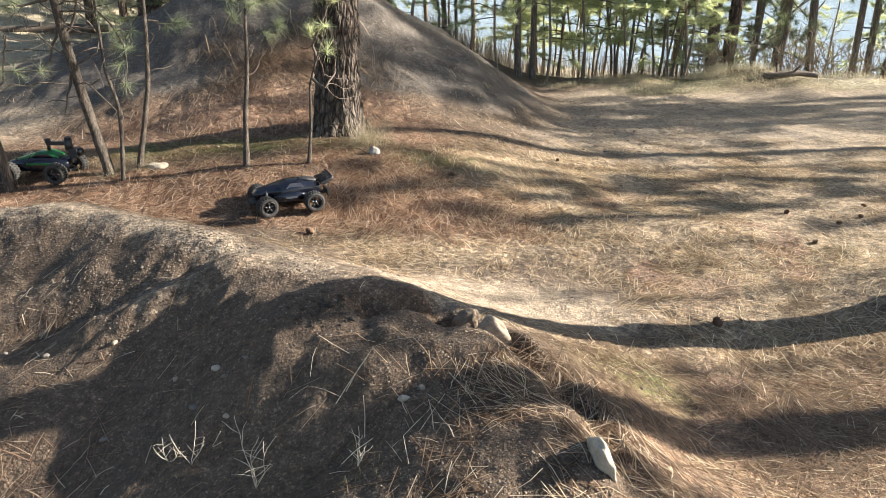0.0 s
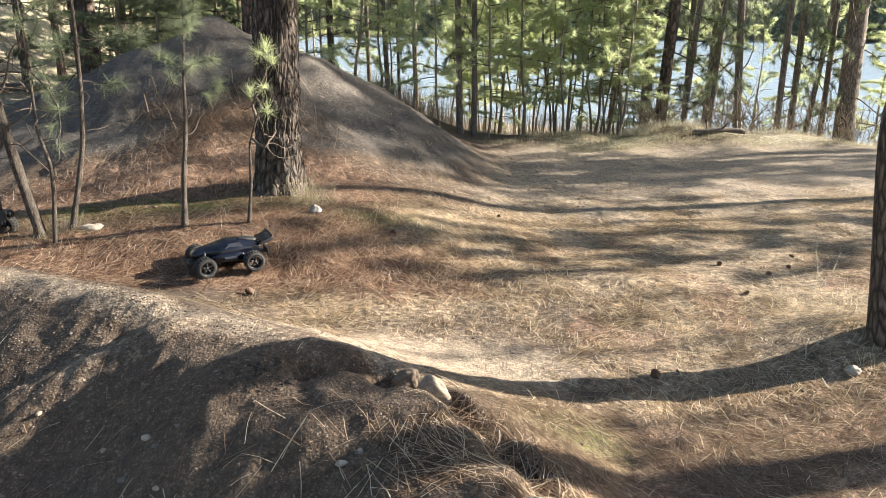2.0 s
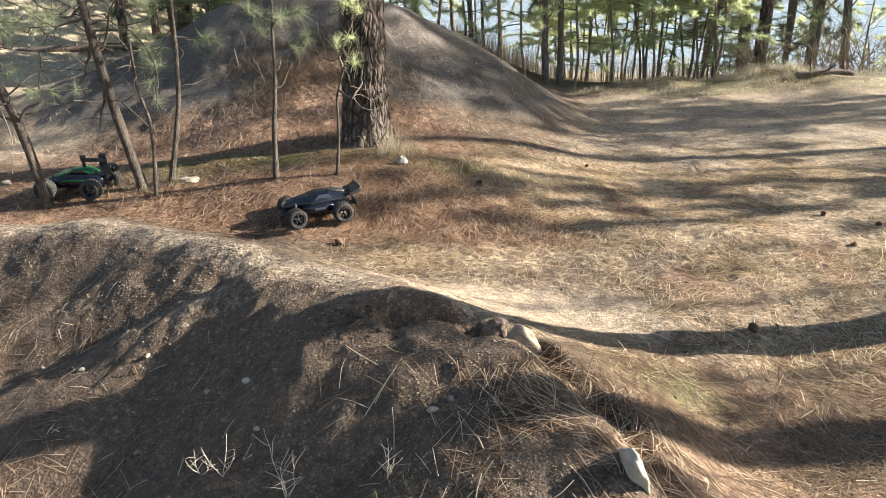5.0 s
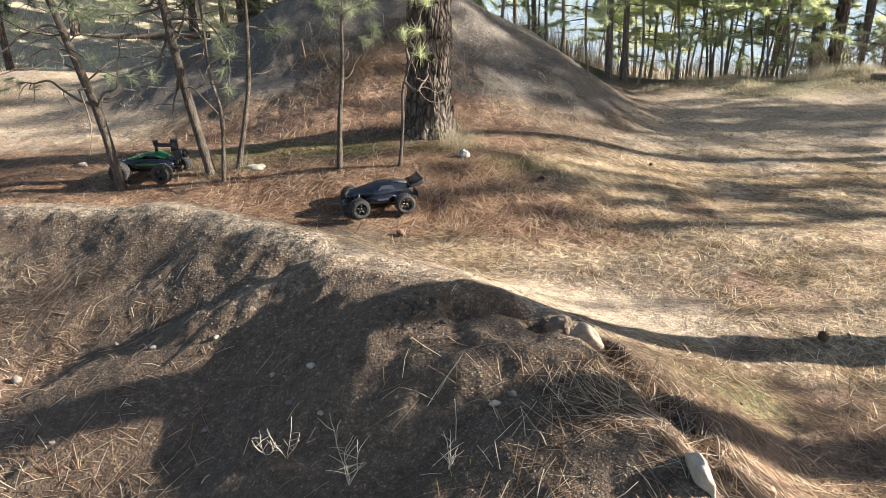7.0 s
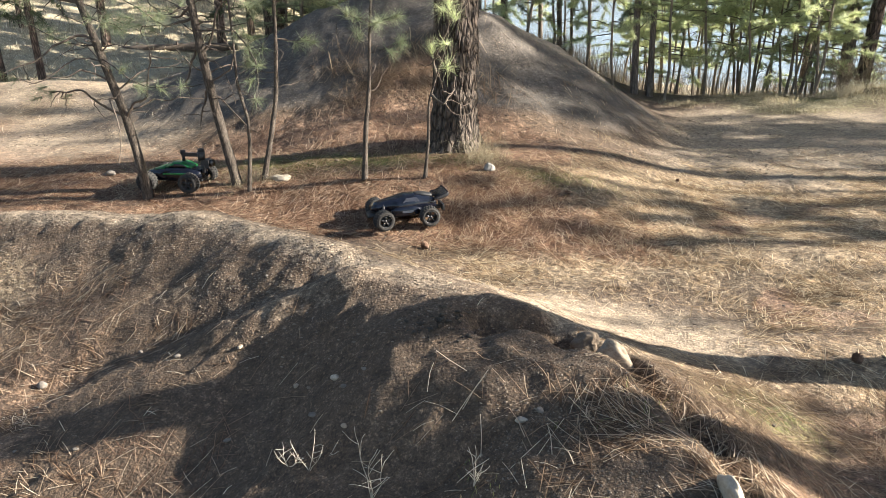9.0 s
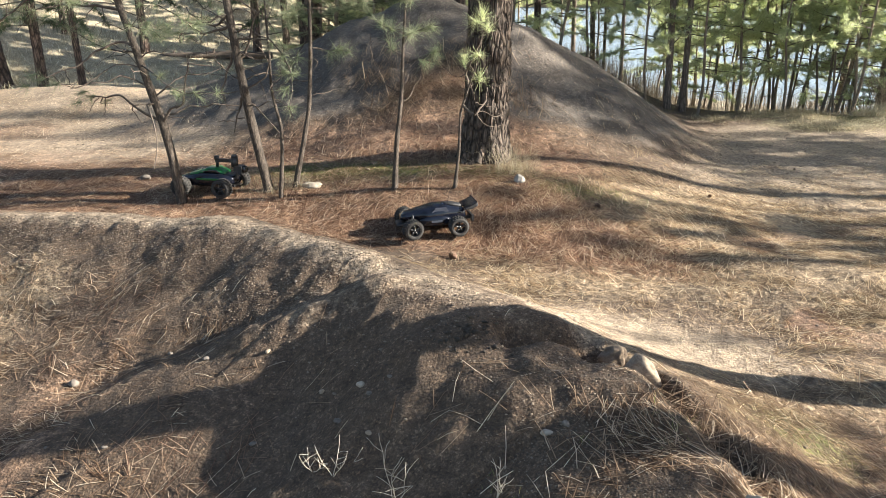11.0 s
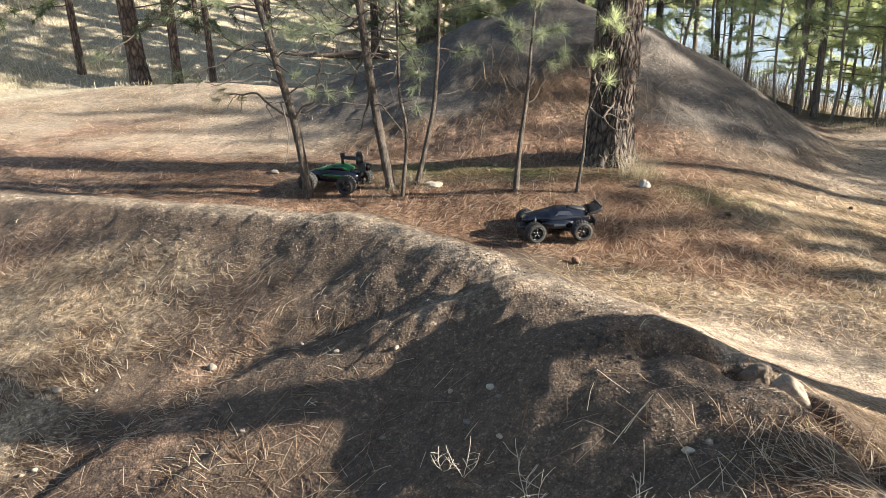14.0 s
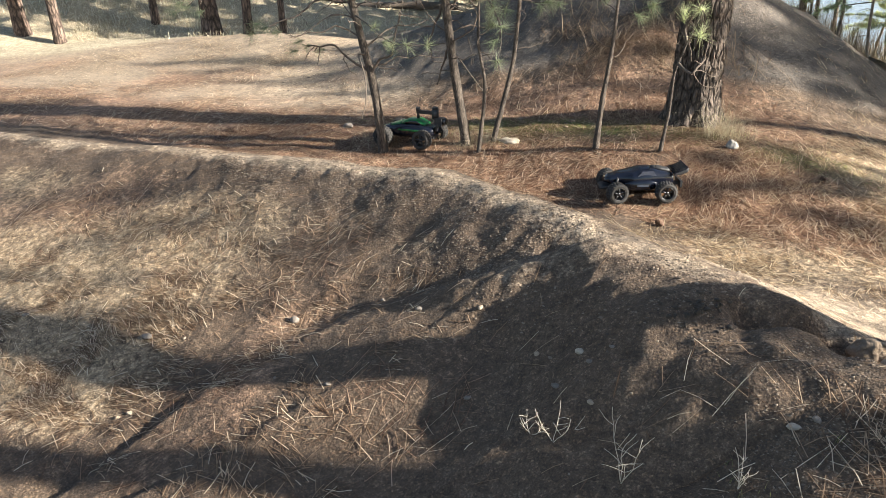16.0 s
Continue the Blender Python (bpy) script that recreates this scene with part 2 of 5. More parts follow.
    grains = n.math("ADD", n.math("MULTIPLY", n.cells(80.0, True), -0.3), n.math("MULTIPLY", n.cells(210.0, True), -0.14))
    n.bump(n.math("ADD", n.math("ADD", n.math("MULTIPLY", fine, 0.3), grains), mid), 0.75, 0.016)
    return m


def bark_material(name, dark, light, scale, deep=0.9):
    m = material(name, light, 0.95)
    n = Nodes(m)
    mapped = n.t.nodes.new("ShaderNodeMapping")
    mapped.inputs["Scale"].default_value = (1, 1, 0.34)
    n.link(n.add("ShaderNodeTexCoord").outputs["Object"], mapped.inputs[0])
    v = mapped.outputs[0]
    ridges = n.noise(scale, 6, 0.7, v)
    flakes = n.noise(scale * 5, 4, 0.6, v)
    fac = n.math("ADD", n.math("MULTIPLY", ridges, 0.65), n.math("MULTIPLY", flakes, 0.35))
    bent = n.mix(0.06, v, n.add("ShaderNodeTexNoise", Scale=scale * 0.5).outputs["Color"], "ADD")
    plate = n.add("ShaderNodeTexVoronoi", Scale=scale * 1.5)
    plate.feature = 'DISTANCE_TO_EDGE'
    n.link(bent, plate.inputs["Vector"])
    furrow = n.ramp(plate.outputs["Distance"], [(0.0, (0.18, 0.17, 0.16)), (0.1, (0.6, 0.58, 0.56)), (0.24, (1.15, 1.13, 1.1))])
    n.colour(n.mix(deep, n.ramp(fac, [(0.36, dark), (0.62, light)]), furrow, "MULTIPLY"))
    n.bump(n.math("ADD", fac, n.math("MULTIPLY", n.math("MINIMUM", plate.outputs["Distance"], 0.22), 2.2 * deep)), deep, 0.03 if deep > 0.77 else 0.008)
    return m


def needle_material(name, stops, thin=0.55):
    m = material(name, stops[0], 0.45)
    n = Nodes(m)
    isle = n.add("ShaderNodeNewGeometry").outputs["Random Per Island"]
    n.colour(n.ramp(isle, [(i / (len(stops) - 1), c) for i, c in enumerate(stops)]))
    n.b.inputs["Subsurface Weight"].default_value = 0.0
    glow = n.t.nodes.new("ShaderNodeBsdfTranslucent")
    n.link(n.b.inputs["Base Color"].links[0].from_socket, glow.inputs[0])
    mix = n.t.nodes.new("ShaderNodeMixShader")
    mix.inputs[0].default_value = thin
    n.link(n.b.outputs[0], mix.inputs[1])
    n.link(glow.outputs[0], mix.inputs[2])
    n.link(mix.outputs[0], n.t.nodes["Material Output"].inputs[0])
    return m


GROUND = ground_material()
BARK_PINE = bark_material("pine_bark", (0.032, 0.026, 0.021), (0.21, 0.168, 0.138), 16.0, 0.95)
# pine bark again, lightened in place of sun that misses the bank trunks
BARK_SUNNED = bark_material("sunned_bank_bark", (0.075, 0.06, 0.05), (0.31, 0.25, 0.205), 16.0, 0.65)
BARK_RED = bark_material("red_pine_bark", (0.04, 0.028, 0.022), (0.24, 0.172, 0.138), 12.0)
BARK_YOUNG = bark_material("young_bark", (0.04, 0.032, 0.026), (0.16, 0.13, 0.105), 42.0, 0.75)
BARK_THIN = bark_material("thicket_bark", (0.11, 0.087, 0.065), (0.34, 0.275, 0.205), 40.0, 0.35)
TWIG = varied("grey_twig", (0.05, 0.04, 0.032), (0.17, 0.13, 0.1), 30.0, 0.9, 0.002)
TWIG_PALE = varied("bleached_twig", (0.4, 0.33, 0.24), (0.68, 0.6, 0.47), 40.0, 0.8, 0.001)
BRUSH = varied("tan_brush", (0.12, 0.09, 0.06), (0.36, 0.29, 0.2), 30.0, 0.9, 0.001)
GREEN_NEEDLES = needle_material("green_needles", [(0.12, 0.15, 0.09), (0.2, 0.24, 0.14), (0.29, 0.32, 0.19), (0.4, 0.42, 0.27)])
DARK_NEEDLES = needle_material("dark_needles", [(0.045, 0.075, 0.035), (0.09, 0.12, 0.055), (0.16, 0.18, 0.085)])
# far woods' green lightened to stand in for haze over the lake
HAZED_NEEDLES = needle_material("hazed_needles", [(0.22, 0.25, 0.19), (0.34, 0.37, 0.27), (0.48, 0.49, 0.36)])
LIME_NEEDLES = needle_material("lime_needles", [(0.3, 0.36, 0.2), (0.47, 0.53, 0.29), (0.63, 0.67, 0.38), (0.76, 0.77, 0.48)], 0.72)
LITTER_STRAW = needle_material("straw_litter", [(0.11, 0.065, 0.035), (0.3, 0.2, 0.115), (0.54, 0.42, 0.265), (0.9, 0.8, 0.6)])
LITTER_RED = needle_material("red_litter", [(0.085, 0.04, 0.025), (0.23, 0.13, 0.082), (0.43, 0.285, 0.19), (0.85, 0.7, 0.52)])
LITTER_BOWL = needle_material("faded_litter", [(0.07, 0.04, 0.025), (0.2, 0.125, 0.075), (0.5, 0.36, 0.235), (0.95, 0.83, 0.64)])
LITTER_BROWN = needle_material("brown_litter", [(0.1, 0.065, 0.045), (0.2, 0.14, 0.095), (0.3, 0.22, 0.15), (0.42, 0.33, 0.23)])
DRY_GRASS = needle_material("dry_grass", [(0.27, 0.22, 0.14), (0.45, 0.385, 0.26), (0.66, 0.585, 0.43)])
BRUSH_HAZE = needle_material("bare_brush", [(0.1, 0.08, 0.055), (0.2, 0.165, 0.12), (0.36, 0.31, 0.24)])
PALE_GRASS = needle_material("pale_grass", [(0.42, 0.355, 0.24), (0.6, 0.53, 0.385), (0.76, 0.7, 0.54)])
FRESH_GRASS = needle_material("green_grass", [(0.1, 0.14, 0.035), (0.2, 0.23, 0.07), (0.3, 0.28, 0.11)])
STONE = varied("river_stone", (0.09, 0.077, 0.064), (0.25, 0.215, 0.18), 14.0, 0.85, 0.004)
STONE_WHITE = varied("white_stone", (0.2, 0.165, 0.125), (0.52, 0.455, 0.36), 12.0, 0.85, 0.004)
STONE_BEIGE = varied("beige_stone", (0.15, 0.105, 0.07), (0.5, 0.41, 0.3), 22.0, 0.85, 0.006)
PEBBLE = varied("gravel", (0.06, 0.044, 0.032), (0.225, 0.178, 0.132), 9.0, 0.9, 0.0, islands=0.75)
STONE_BROWN = varied("brown_stone", (0.07, 0.05, 0.035), (0.26, 0.195, 0.135), 20.0, 0.9, 0.006)
STONE_PALE = varied("pale_grey_stone", (0.14, 0.128, 0.112), (0.32, 0.3, 0.27), 16.0, 0.85, 0.004)
# brown of the clods, taken darker for the shade they lie in
CLOD = varied("shaded_soil", (0.02, 0.016, 0.012), (0.1, 0.08, 0.062), 30.0, 0.95, 0.008)
# base colour made pale to stand for sky reflection and sun glint
GLARE_WATER = material("glare_water", (0.38, 0.47, 0.54), 0.16)
wn = Nodes(GLARE_WATER)
wn.bump(wn.noise(1.4, 5, 0.65), 0.8, 0.5)


# ---- mesh helpers ----
class Shape:
    """Collects vertices and faces for one mesh."""

    def __init__(self):
        self.v, self.f, self.count = [], [], 0

    def add(self, verts, faces):
        self.v.append(np.asarray(verts, float).reshape(-1, 3))
        self.f.extend([tuple(int(i) + self.count for i in f) for f in faces])
        self.count += len(self.v[-1])
        return self

    def tube(self, path, radii, sides=8, cap=True):
        path = np.asarray(path, float)
        n = len(path)
        tangent = np.gradient(path, axis=0)
        tangent /= np.linalg.norm(tangent, axis=1)[:, None] + 1e-9
        ref = np.array([1.0, 0, 0]) if abs(tangent[0][0]) < 0.8 else np.array([0, 1.0, 0])
        a = np.linspace(0, 2 * math.pi, sides, endpoint=False)
        rings = []
        for p, t, r in zip(path, tangent, np.broadcast_to(radii, (n,))):
            u = np.cross(t, ref)
            u /= np.linalg.norm(u)
            w = np.cross(t, u)
            rings.append(p + r * (np.cos(a)[:, None] * u + np.sin(a)[:, None] * w))
        faces = [(i * sides + j, i * sides + (j + 1) % sides, (i + 1) * sides + (j + 1) % sides, (i + 1) * sides + j)
                 for i in range(n - 1) for j in range(sides)]
        if cap:
            faces += [tuple(range(sides))[::-1], tuple(range((n - 1) * sides, n * sides))]
        return self.add(np.concatenate(rings), faces)

    def box(self, lo, hi, m=None):
        c = np.array([(x, y, z) for x in (lo[0], hi[0]) for y in (lo[1], hi[1]) for z in (lo[2], hi[2])], float)
        if m is not None:
            c = np.array([m @ Vector(p) for p in c])
        return self.add(c, [(0, 1, 3, 2), (4, 6, 7, 5), (0, 4, 5, 1), (2, 3, 7, 6), (0, 2, 6, 4), (1, 5, 7, 3)])

    def mesh(self, name, mat, smooth=True):
        me = bpy.data.meshes.new(name)
        verts = np.concatenate(self.v) if self.v else np.zeros((0, 3))
        me.from_pydata(verts.tolist(), [], self.f)
        if smooth:
            me.polygons.foreach_set("use_smooth", np.ones(len(me.polygons), bool))
        me.materials.append(mat)
        me.update()
        return me


def quick_mesh(name, verts, faces, mat, smooth=False):
    """A mesh from arrays of vertices and of faces with the same number of corners."""
    me = bpy.data.meshes.new(name)
    k = faces.shape[1]
    me.vertices.add(len(verts))
    me.vertices.foreach_set("co", np.asarray(verts, np.float32).ravel())
    me.loops.add(faces.size)
    me.loops.foreach_set("vertex_index", faces.astype(np.int32).ravel())
    me.polygons.add(len(faces))
    me.polygons.foreach_set("loop_start", np.arange(0, faces.size, k, dtype=np.int32))
    if smooth:
        me.polygons.foreach_set("use_smooth", np.ones(len(faces), bool))
    me.materials.append(mat)
    me.update(calc_edges=True)
    me.validate()
    return me


def part(name, shape, mat, parent, label="", smooth=True):
    me = shape.mesh(name, mat, smooth) if isinstance(shape, Shape) else shape
    ob = new(name, me)
    ob.parent = parent
    return tagged(ob, label) if label else ob


def thing(name, place, label, category, group="", kind="", turn=0.0):
    ob = new(name)
    ob.empty_display_size = 0.1
    ob.matrix_basis = place if isinstance(place, Matrix) else pose(*place, 0, 0, turn)
    return tagged(ob, label, category, group, kind)


def ground_z(x, y):
    return float(height(np.array([x]), np.array([y]))[0])


def spikes(centres, ways, count, length, width, spread, seed):
    """Bunches of thin needle triangles that fan out from each centre, along its way."""
    r = np.random.default_rng(seed)
    c = np.repeat(np.asarray(centres, float), count, 0)
    w = np.repeat(np.asarray(ways, float), count, 0)
    n = len(c)
    d = w + spread * r.normal(size=(n, 3))
    d /= np.linalg.norm(d, axis=1)[:, None] + 1e-9
    side = np.cross(d, r.normal(size=(n, 3)))
    side /= np.linalg.norm(side, axis=1)[:, None] + 1e-9
    ln = length * r.uniform(0.65, 1.1, (n, 1))
    start = c + w * r.uniform(-0.35, 0.1, (n, 1)) * length
    tip = start + d * ln
    tip[:, 2] -= 0.1 * ln[:, 0] * r.random(n)
    verts = np.stack([start - side * width / 2, start + side * width / 2, tip], 1).reshape(-1, 3)
    return verts, np.arange(3 * n).reshape(-1, 3)


# ---- ground ----
def spaced(lo, hi, fine, grow, reach_lo, reach_hi):
    mid = list(np.arange(lo, hi, fine))
    s, x = fine, mid[-1]
    up = []
    while x < reach_hi:
        s *= grow
        x += s
        up.append(x)
    s, x, down = fine, lo, []
    while x > reach_lo:
        s *= grow
        x -= s
        down.append(x)
    return np.array(down[::-1] + mid + up)


xs = spaced(-4.2, 2.8, 0.019, 1.03, -420, 420)
ys = spaced(1.5, 5.6, 0.019, 1.02, -60, 520)
gx, gy = np.meshgrid(xs, ys)
gz = height(gx, gy)
index = np.arange(gx.size).reshape(gx.shape)
quads = np.stack([index[:-1, :-1], index[:-1, 1:], index[1:, 1:], index[1:, :-1]], -1).reshape(-1, 4)
ground_mesh = quick_mesh("ground", np.stack([gx, gy, gz], -1).reshape(-1, 3), quads, GROUND, True)


def soil(x, y):
    """Cover of the ground: straw, red needles, green, packed earth; what is left is dark loam."""
    d, top, along = berm(x, y)
    soft = fbm(x, y, 1.1, 4)
    front = d < 0
    flat = step(0.15, 0.5, d)
    straw = flat * step(-1.3, 0.2, x - 0.25 * (y - 4)) * step(8.2, 6.2, y) * 0.75
    straw = straw * (1 - 0.95 * bump(x, y, 0.25, 3.2, 0.8, 0.5)) * (1 - 0.5 * bump(x, y, 1.0, 6.2, 1.5, 0.7))
    bowl = front * step(-1.2, -1.95, x + 0.5 * (y - 2.6)) * step(-0.15, -0.6, d)
    straw = np.maximum(straw, bowl * (0.06 + 0.6 * step(-2.5, -3.2, x) * step(1.5, 1.9, y)))
    straw = np.maximum(straw, 0.4 * step(12, 14.5, -x * 0.72 + y * 0.69))
    straw = np.maximum(straw, 0.55 * step(1.5, 3.0, x) * step(9.6, 10.4, y) * step(14, 12, y))
    red = step(0.3, 0.8, d) * step(0.9, -0.4, x) * (1 - 0.6 * step(-2.6, -3.6, x) * step(5.2, 6.0, y)) * step(4.0, 4.4, y) * step(7.1, 6.1, y) * 0.75
    red = np.maximum(red, bowl * 0.42 * (1 - 0.75 * step(-2.3, -1.8, x)) * (1 - 0.6 * step(-2.3, -2.8, x)))
    red = np.maximum(red, 0.35 * bump(x, y, -1.6, 7.1, 0.7, 0.45)) * (1 - 0.7 * step(-0.9, -0.2, x) * step(6.0, 6.6, y))
    red = np.maximum(red, 0.45 * step(0.9, 1.8, x) * step(3.8, 2.6, y))
    red = np.maximum(red, 0.55 * flat * step(0.06, 0.3, fbm(x + 3, y, 0.6, 3)) * step(-0.2, 0.6, x) * step(6.2, 5.4, y) * step(3.0, 3.6, y))
    red = np.maximum(red, 0.6 * step(0.25, 0.7, x) * step(2.95, 2.4, y) * (d > 0))
    green = 0.7 * bump(x, y, -2.2, 5.55, 1.6, 0.25) + 0.5 * bump(x, y, -0.1, 5.25, 0.4, 0.22) + 0.62 * bump(x, y, 0.75, 2.45, 0.35, 0.3)
    green = green + 0.55 * step(9.4, 10.6, y) * step(1.0, 3.0, x) * step(15, 12, y) + 0.5 * bump(x, y, 0.9, 8.6, 0.7, 0.4)
    green = green + 0.8 * step(60, 80, y)
    straw = np.maximum(straw, 0.35 * step(12.5, 15, y) * step(60, 40, y))
    packed = 0.8 * step(5.0, 6.6, y) * step(-0.3, 1.2, x - 0.25 * (y - 6)) * step(11, 10, y)
    packed = np.maximum(packed, 1.0 * bump(x, y, 0.2, 3.15, 1.0, 0.6) * step(0.0, 0.2, d))
    packed = np.maximum(packed, 0.6 * np.exp(-((d + 0.02) / 0.14) ** 2) * step(2.2, 3.4, along))
    packed = np.maximum(packed, 0.4 * along_line(x, y, ((-0.8, 2.93), (-1.25, 2.83)), 0.2))
    packed = np.maximum(packed, 0.85 * step(-2.9, -4.2, x) * step(5.0, 6.0, y))
    packed = np.maximum(packed, 0.55 * front * step(-2.7, -3.3, x) * step(1.5, 1.8, y) * step(3.1, 2.7, y))
    straw = np.maximum(straw, 0.5 * step(-4.8, -6.0, x) * step(6.5, 7.6, y))
    red = np.maximum(red, 0.34 * step(-3.5, -5.0, x) * step(4.4, 4.9, y) * step(7.8, 6.8, y))
    packed = np.maximum(packed, 0.9 * step(11, 13.5, -x * 0.72 + y * 0.69))
    out = np.stack([straw, red, green, packed], -1)
    return np.clip(out + 0.55 * soft[..., None] * np.array([1, -1, 0.6, 0.5]) * (out > 0.02), 0, 1)


cover = ground_mesh.attributes.new("soil", "FLOAT_COLOR", "POINT")
cover.data.foreach_set("color", soil(gx, gy).reshape(-1, 4).astype(np.float32).ravel())
hay = 0.85 * step(11.2, 13.2, -gx * 0.72 + gy * 0.69) + 0.45 * step(9.9, 10.7, gy) * step(1.5, 3.0, gx) * step(14, 12.5, gy) + 0.5 * step(13, 15, gy) * step(-1.0, -3.0, gx)
hay_cover = ground_mesh.attributes.new("hay", "FLOAT", "POINT")
hay_cover.data.foreach_set("value", np.clip(hay + 0.5 * fbm(gx, gy, 1.4, 4) * (hay > 0.02), 0, 1).astype(np.float32).ravel())
dx, dy = gx + 1.95, gy - 8.75
grey_dirt = 0.95 * step(1.05, 0.75, np.hypot(dx / 3.4, dy / 2.7)) * (1 - 0.8 * bump(gx, gy, -1.5, 7.1, 0.8, 0.5)) * step(6.5, 7.0, gy)
grey_cover = ground_mesh.attributes.new("grey_dirt", "FLOAT", "POINT")
grey_cover.data.foreach_set("value", np.clip(grey_dirt + 0.4 * fbm(gx, gy, 0.7, 4) * (grey_dirt > 0.02), 0, 1).astype(np.float32).ravel())
ground = tagged(new("ground", ground_mesh), "uneven forest floor of dark loam, dry needles and dirt jumps", "ground", kind="structure")

water = Shape().box((-500, 18, -3.3), (500, 700, -3.0))
tagged(new("water", water.mesh("water", GLARE_WATER, False)), "rippled lake beyond the trees, coloured pale blue for sky glare", "lake", kind="structure")

# ---- trees ----
def wander(r, start, way, length, steps, sag, wobble):
    """A limb's path: from start along way, drooping by sag and wandering."""
    p, d = np.array(start, float), np.array(way, float)
    d /= np.linalg.norm(d)
    path = [p.copy()]
    for i in range(steps):
        d = d + wobble * r.normal(size=3) + np.array([0, 0, -sag])
        d /= np.linalg.norm(d)
        p = p + d * length / steps
        path.append(p.copy())
    return np.array(path)


def limbed(r, trunk, reach, low, high, count, sag, tufts, wobble=0.16, rise=0.25, sides=4, thick=0.16, single=False):
    """Limbs from a trunk path between two heights. Returns their shape, and the places and ways of the needle tufts."""
    limbs, centres, ways, each = Shape(), [], [], []
    zs = trunk[:, 2]
    for i in range(count):
        z = low + (high - low) * (i + r.random()) / count
        k = (z - low) / max(high - low, 0.01)
        foot = np.array([np.interp(z, zs, trunk[:, 0]), np.interp(z, zs, trunk[:, 1]), z])
        a = i * 2.399 + r.normal() * 0.5
        length = reach * (1 - 0.72 * k) * r.uniform(0.6, 1.1)
        way = np.array([math.cos(a), math.sin(a), rise + 0.5 * k + 0.15 * r.normal()])
        path = wander(r, foot, way, length, 6, sag, wobble)
        w0 = max(0.004, thick * 0.06 * length)
        if single:
            limbs = Shape()
            each.append(limbs)
        limbs.tube(path, np.linspace(w0, w0 * 0.3, 7), sides, False)
        for j in range(tufts):
            u = 0.35 + 0.65 * (j + r.random()) / tufts
            at = path[min(5, int(u * 6))] + (path[min(6, int(u * 6) + 1)] - path[min(5, int(u * 6))]) * (u * 6 % 1)
            side = r.normal(size=3) * np.array([1, 1, 0.5])
            side /= np.linalg.norm(side)
            off = 0.16 * length * (1.15 - u) * r.random()
            tip = at + side * off
            if off > 0.06:
                limbs.tube([at, tip], [0.004, 0.002], 3, False)
            centres.append(tip)
            ways.append((path[-1] - path[-2]) / np.linalg.norm(path[-1] - path[-2]) * 0.6 + side * 0.6 + np.array([0, 0, 0.2]))
    return each if single else limbs, np.array(centres).reshape(-1, 3), np.array(ways).reshape(-1, 3)


def tall_pine(name, seed, label, bark, place, dia=0.3, tall=16.0, crown_from=6.5, low_limbs=10, group="pines round the clearing", needles=None, flare=0.35, shadow_bow=0.0):
    """A grown pine: furrowed trunk, bare lower limbs with a few tufts, and a high open crown."""
    r = np.random.default_rng(seed)
    tree = thing(name, place, label, "pine tree", group)
    z = np.concatenate([np.linspace(-0.5, 0.5, 6), np.linspace(0.7, 2.7, 17), np.linspace(3.5, tall, 11)])
    bend = r.normal(size=2) * 0.12
    trunk = np.stack([bend[0] * np.sin(z / tall * 3), bend[1] * np.sin(z / tall * 2.4) - shadow_bow * np.exp(-((z - 1.6) / 0.35) ** 2), z], 1)
    radius = dia / 2 * np.clip(1 - z / tall, 0.04, 1) ** 0.75 * (1 + flare * np.exp(-np.clip(z, 0, 9) / 0.16))
    part("trunk", Shape().tube(trunk, radius, 14), bark, tree)
    dead, dc, dw = limbed(r, trunk, 1.7, 0.8, crown_from, int(low_limbs * 1.7), 0.09, 9, 0.3, 0.1)
    part("dead_branchwork", dead, TWIG, tree, "bare grey lower limbs")["kind"] = "stuff"
    limbs, c, w = limbed(r, trunk, 2.2, crown_from, tall - 0.3, 30, 0.03, 10)
    part("branchwork", limbs, bark, tree)["kind"] = "stuff"
    v, f = spikes(np.concatenate([c, dc]), np.concatenate([w, dw]), 36, 0.15, 0.009, 0.8, seed)
    part("crown", quick_mesh("crown", v, f, needles or DARK_NEEDLES), None, tree, "open dark green crown of long needles")["kind"] = "stuff"
    return tree


def young_pine(name, seed, label, place, tall=5.0, dia=0.07, low=0.7, needles=None, count=34, group="young pine thicket"):
    r = np.random.default_rng(seed)
    tree = thing(name, place, label, "young pine", group)
    z = np.linspace(-0.3, tall, 14)
    trunk = np.stack([0.06 * np.sin(z * 1.3 + seed) + 0.02 * np.sin(z * 4.1), 0.05 * np.cos(z * 1.1 + seed) - 0.05, z], 1)
    part("trunk", Shape().tube(trunk, dia / 2 * np.clip(1.02 - z / tall, 0.12, 1), 8), BARK_THIN, tree)
    dead, dc, dw = limbed(r, trunk, 0.5, 0.2, low + 0.5, 7, 0.05, 0, 0.3, 0.1)
    part("dead_branchwork", dead, TWIG, tree, "bare dry lower twigs")["kind"] = "stuff"
    limbs, c, w = limbed(r, trunk, 0.95, low, tall - 0.1, count, 0.02, 22, 0.16, 0.15)
    part("branchwork", limbs, BARK_YOUNG, tree)["kind"] = "stuff"
    v, f = spikes(c, w, 24, 0.095, 0.0055, 0.85, seed)
    part("crown", quick_mesh("crown", v, f, needles or GREEN_NEEDLES), None, tree, "feathery green needle tufts")["kind"] = "stuff"
    return tree


def upright(x, y, dia=1.0, tall=1.0, lean=0.0, turn=0.0, sink=0.0):
    """The pose and scale for a copied tree, with its foot on the ground; lean: degrees to the right."""
    return pose(x, y, ground_z(x, y) - sink, 0, lean, turn), (dia, dia, tall)


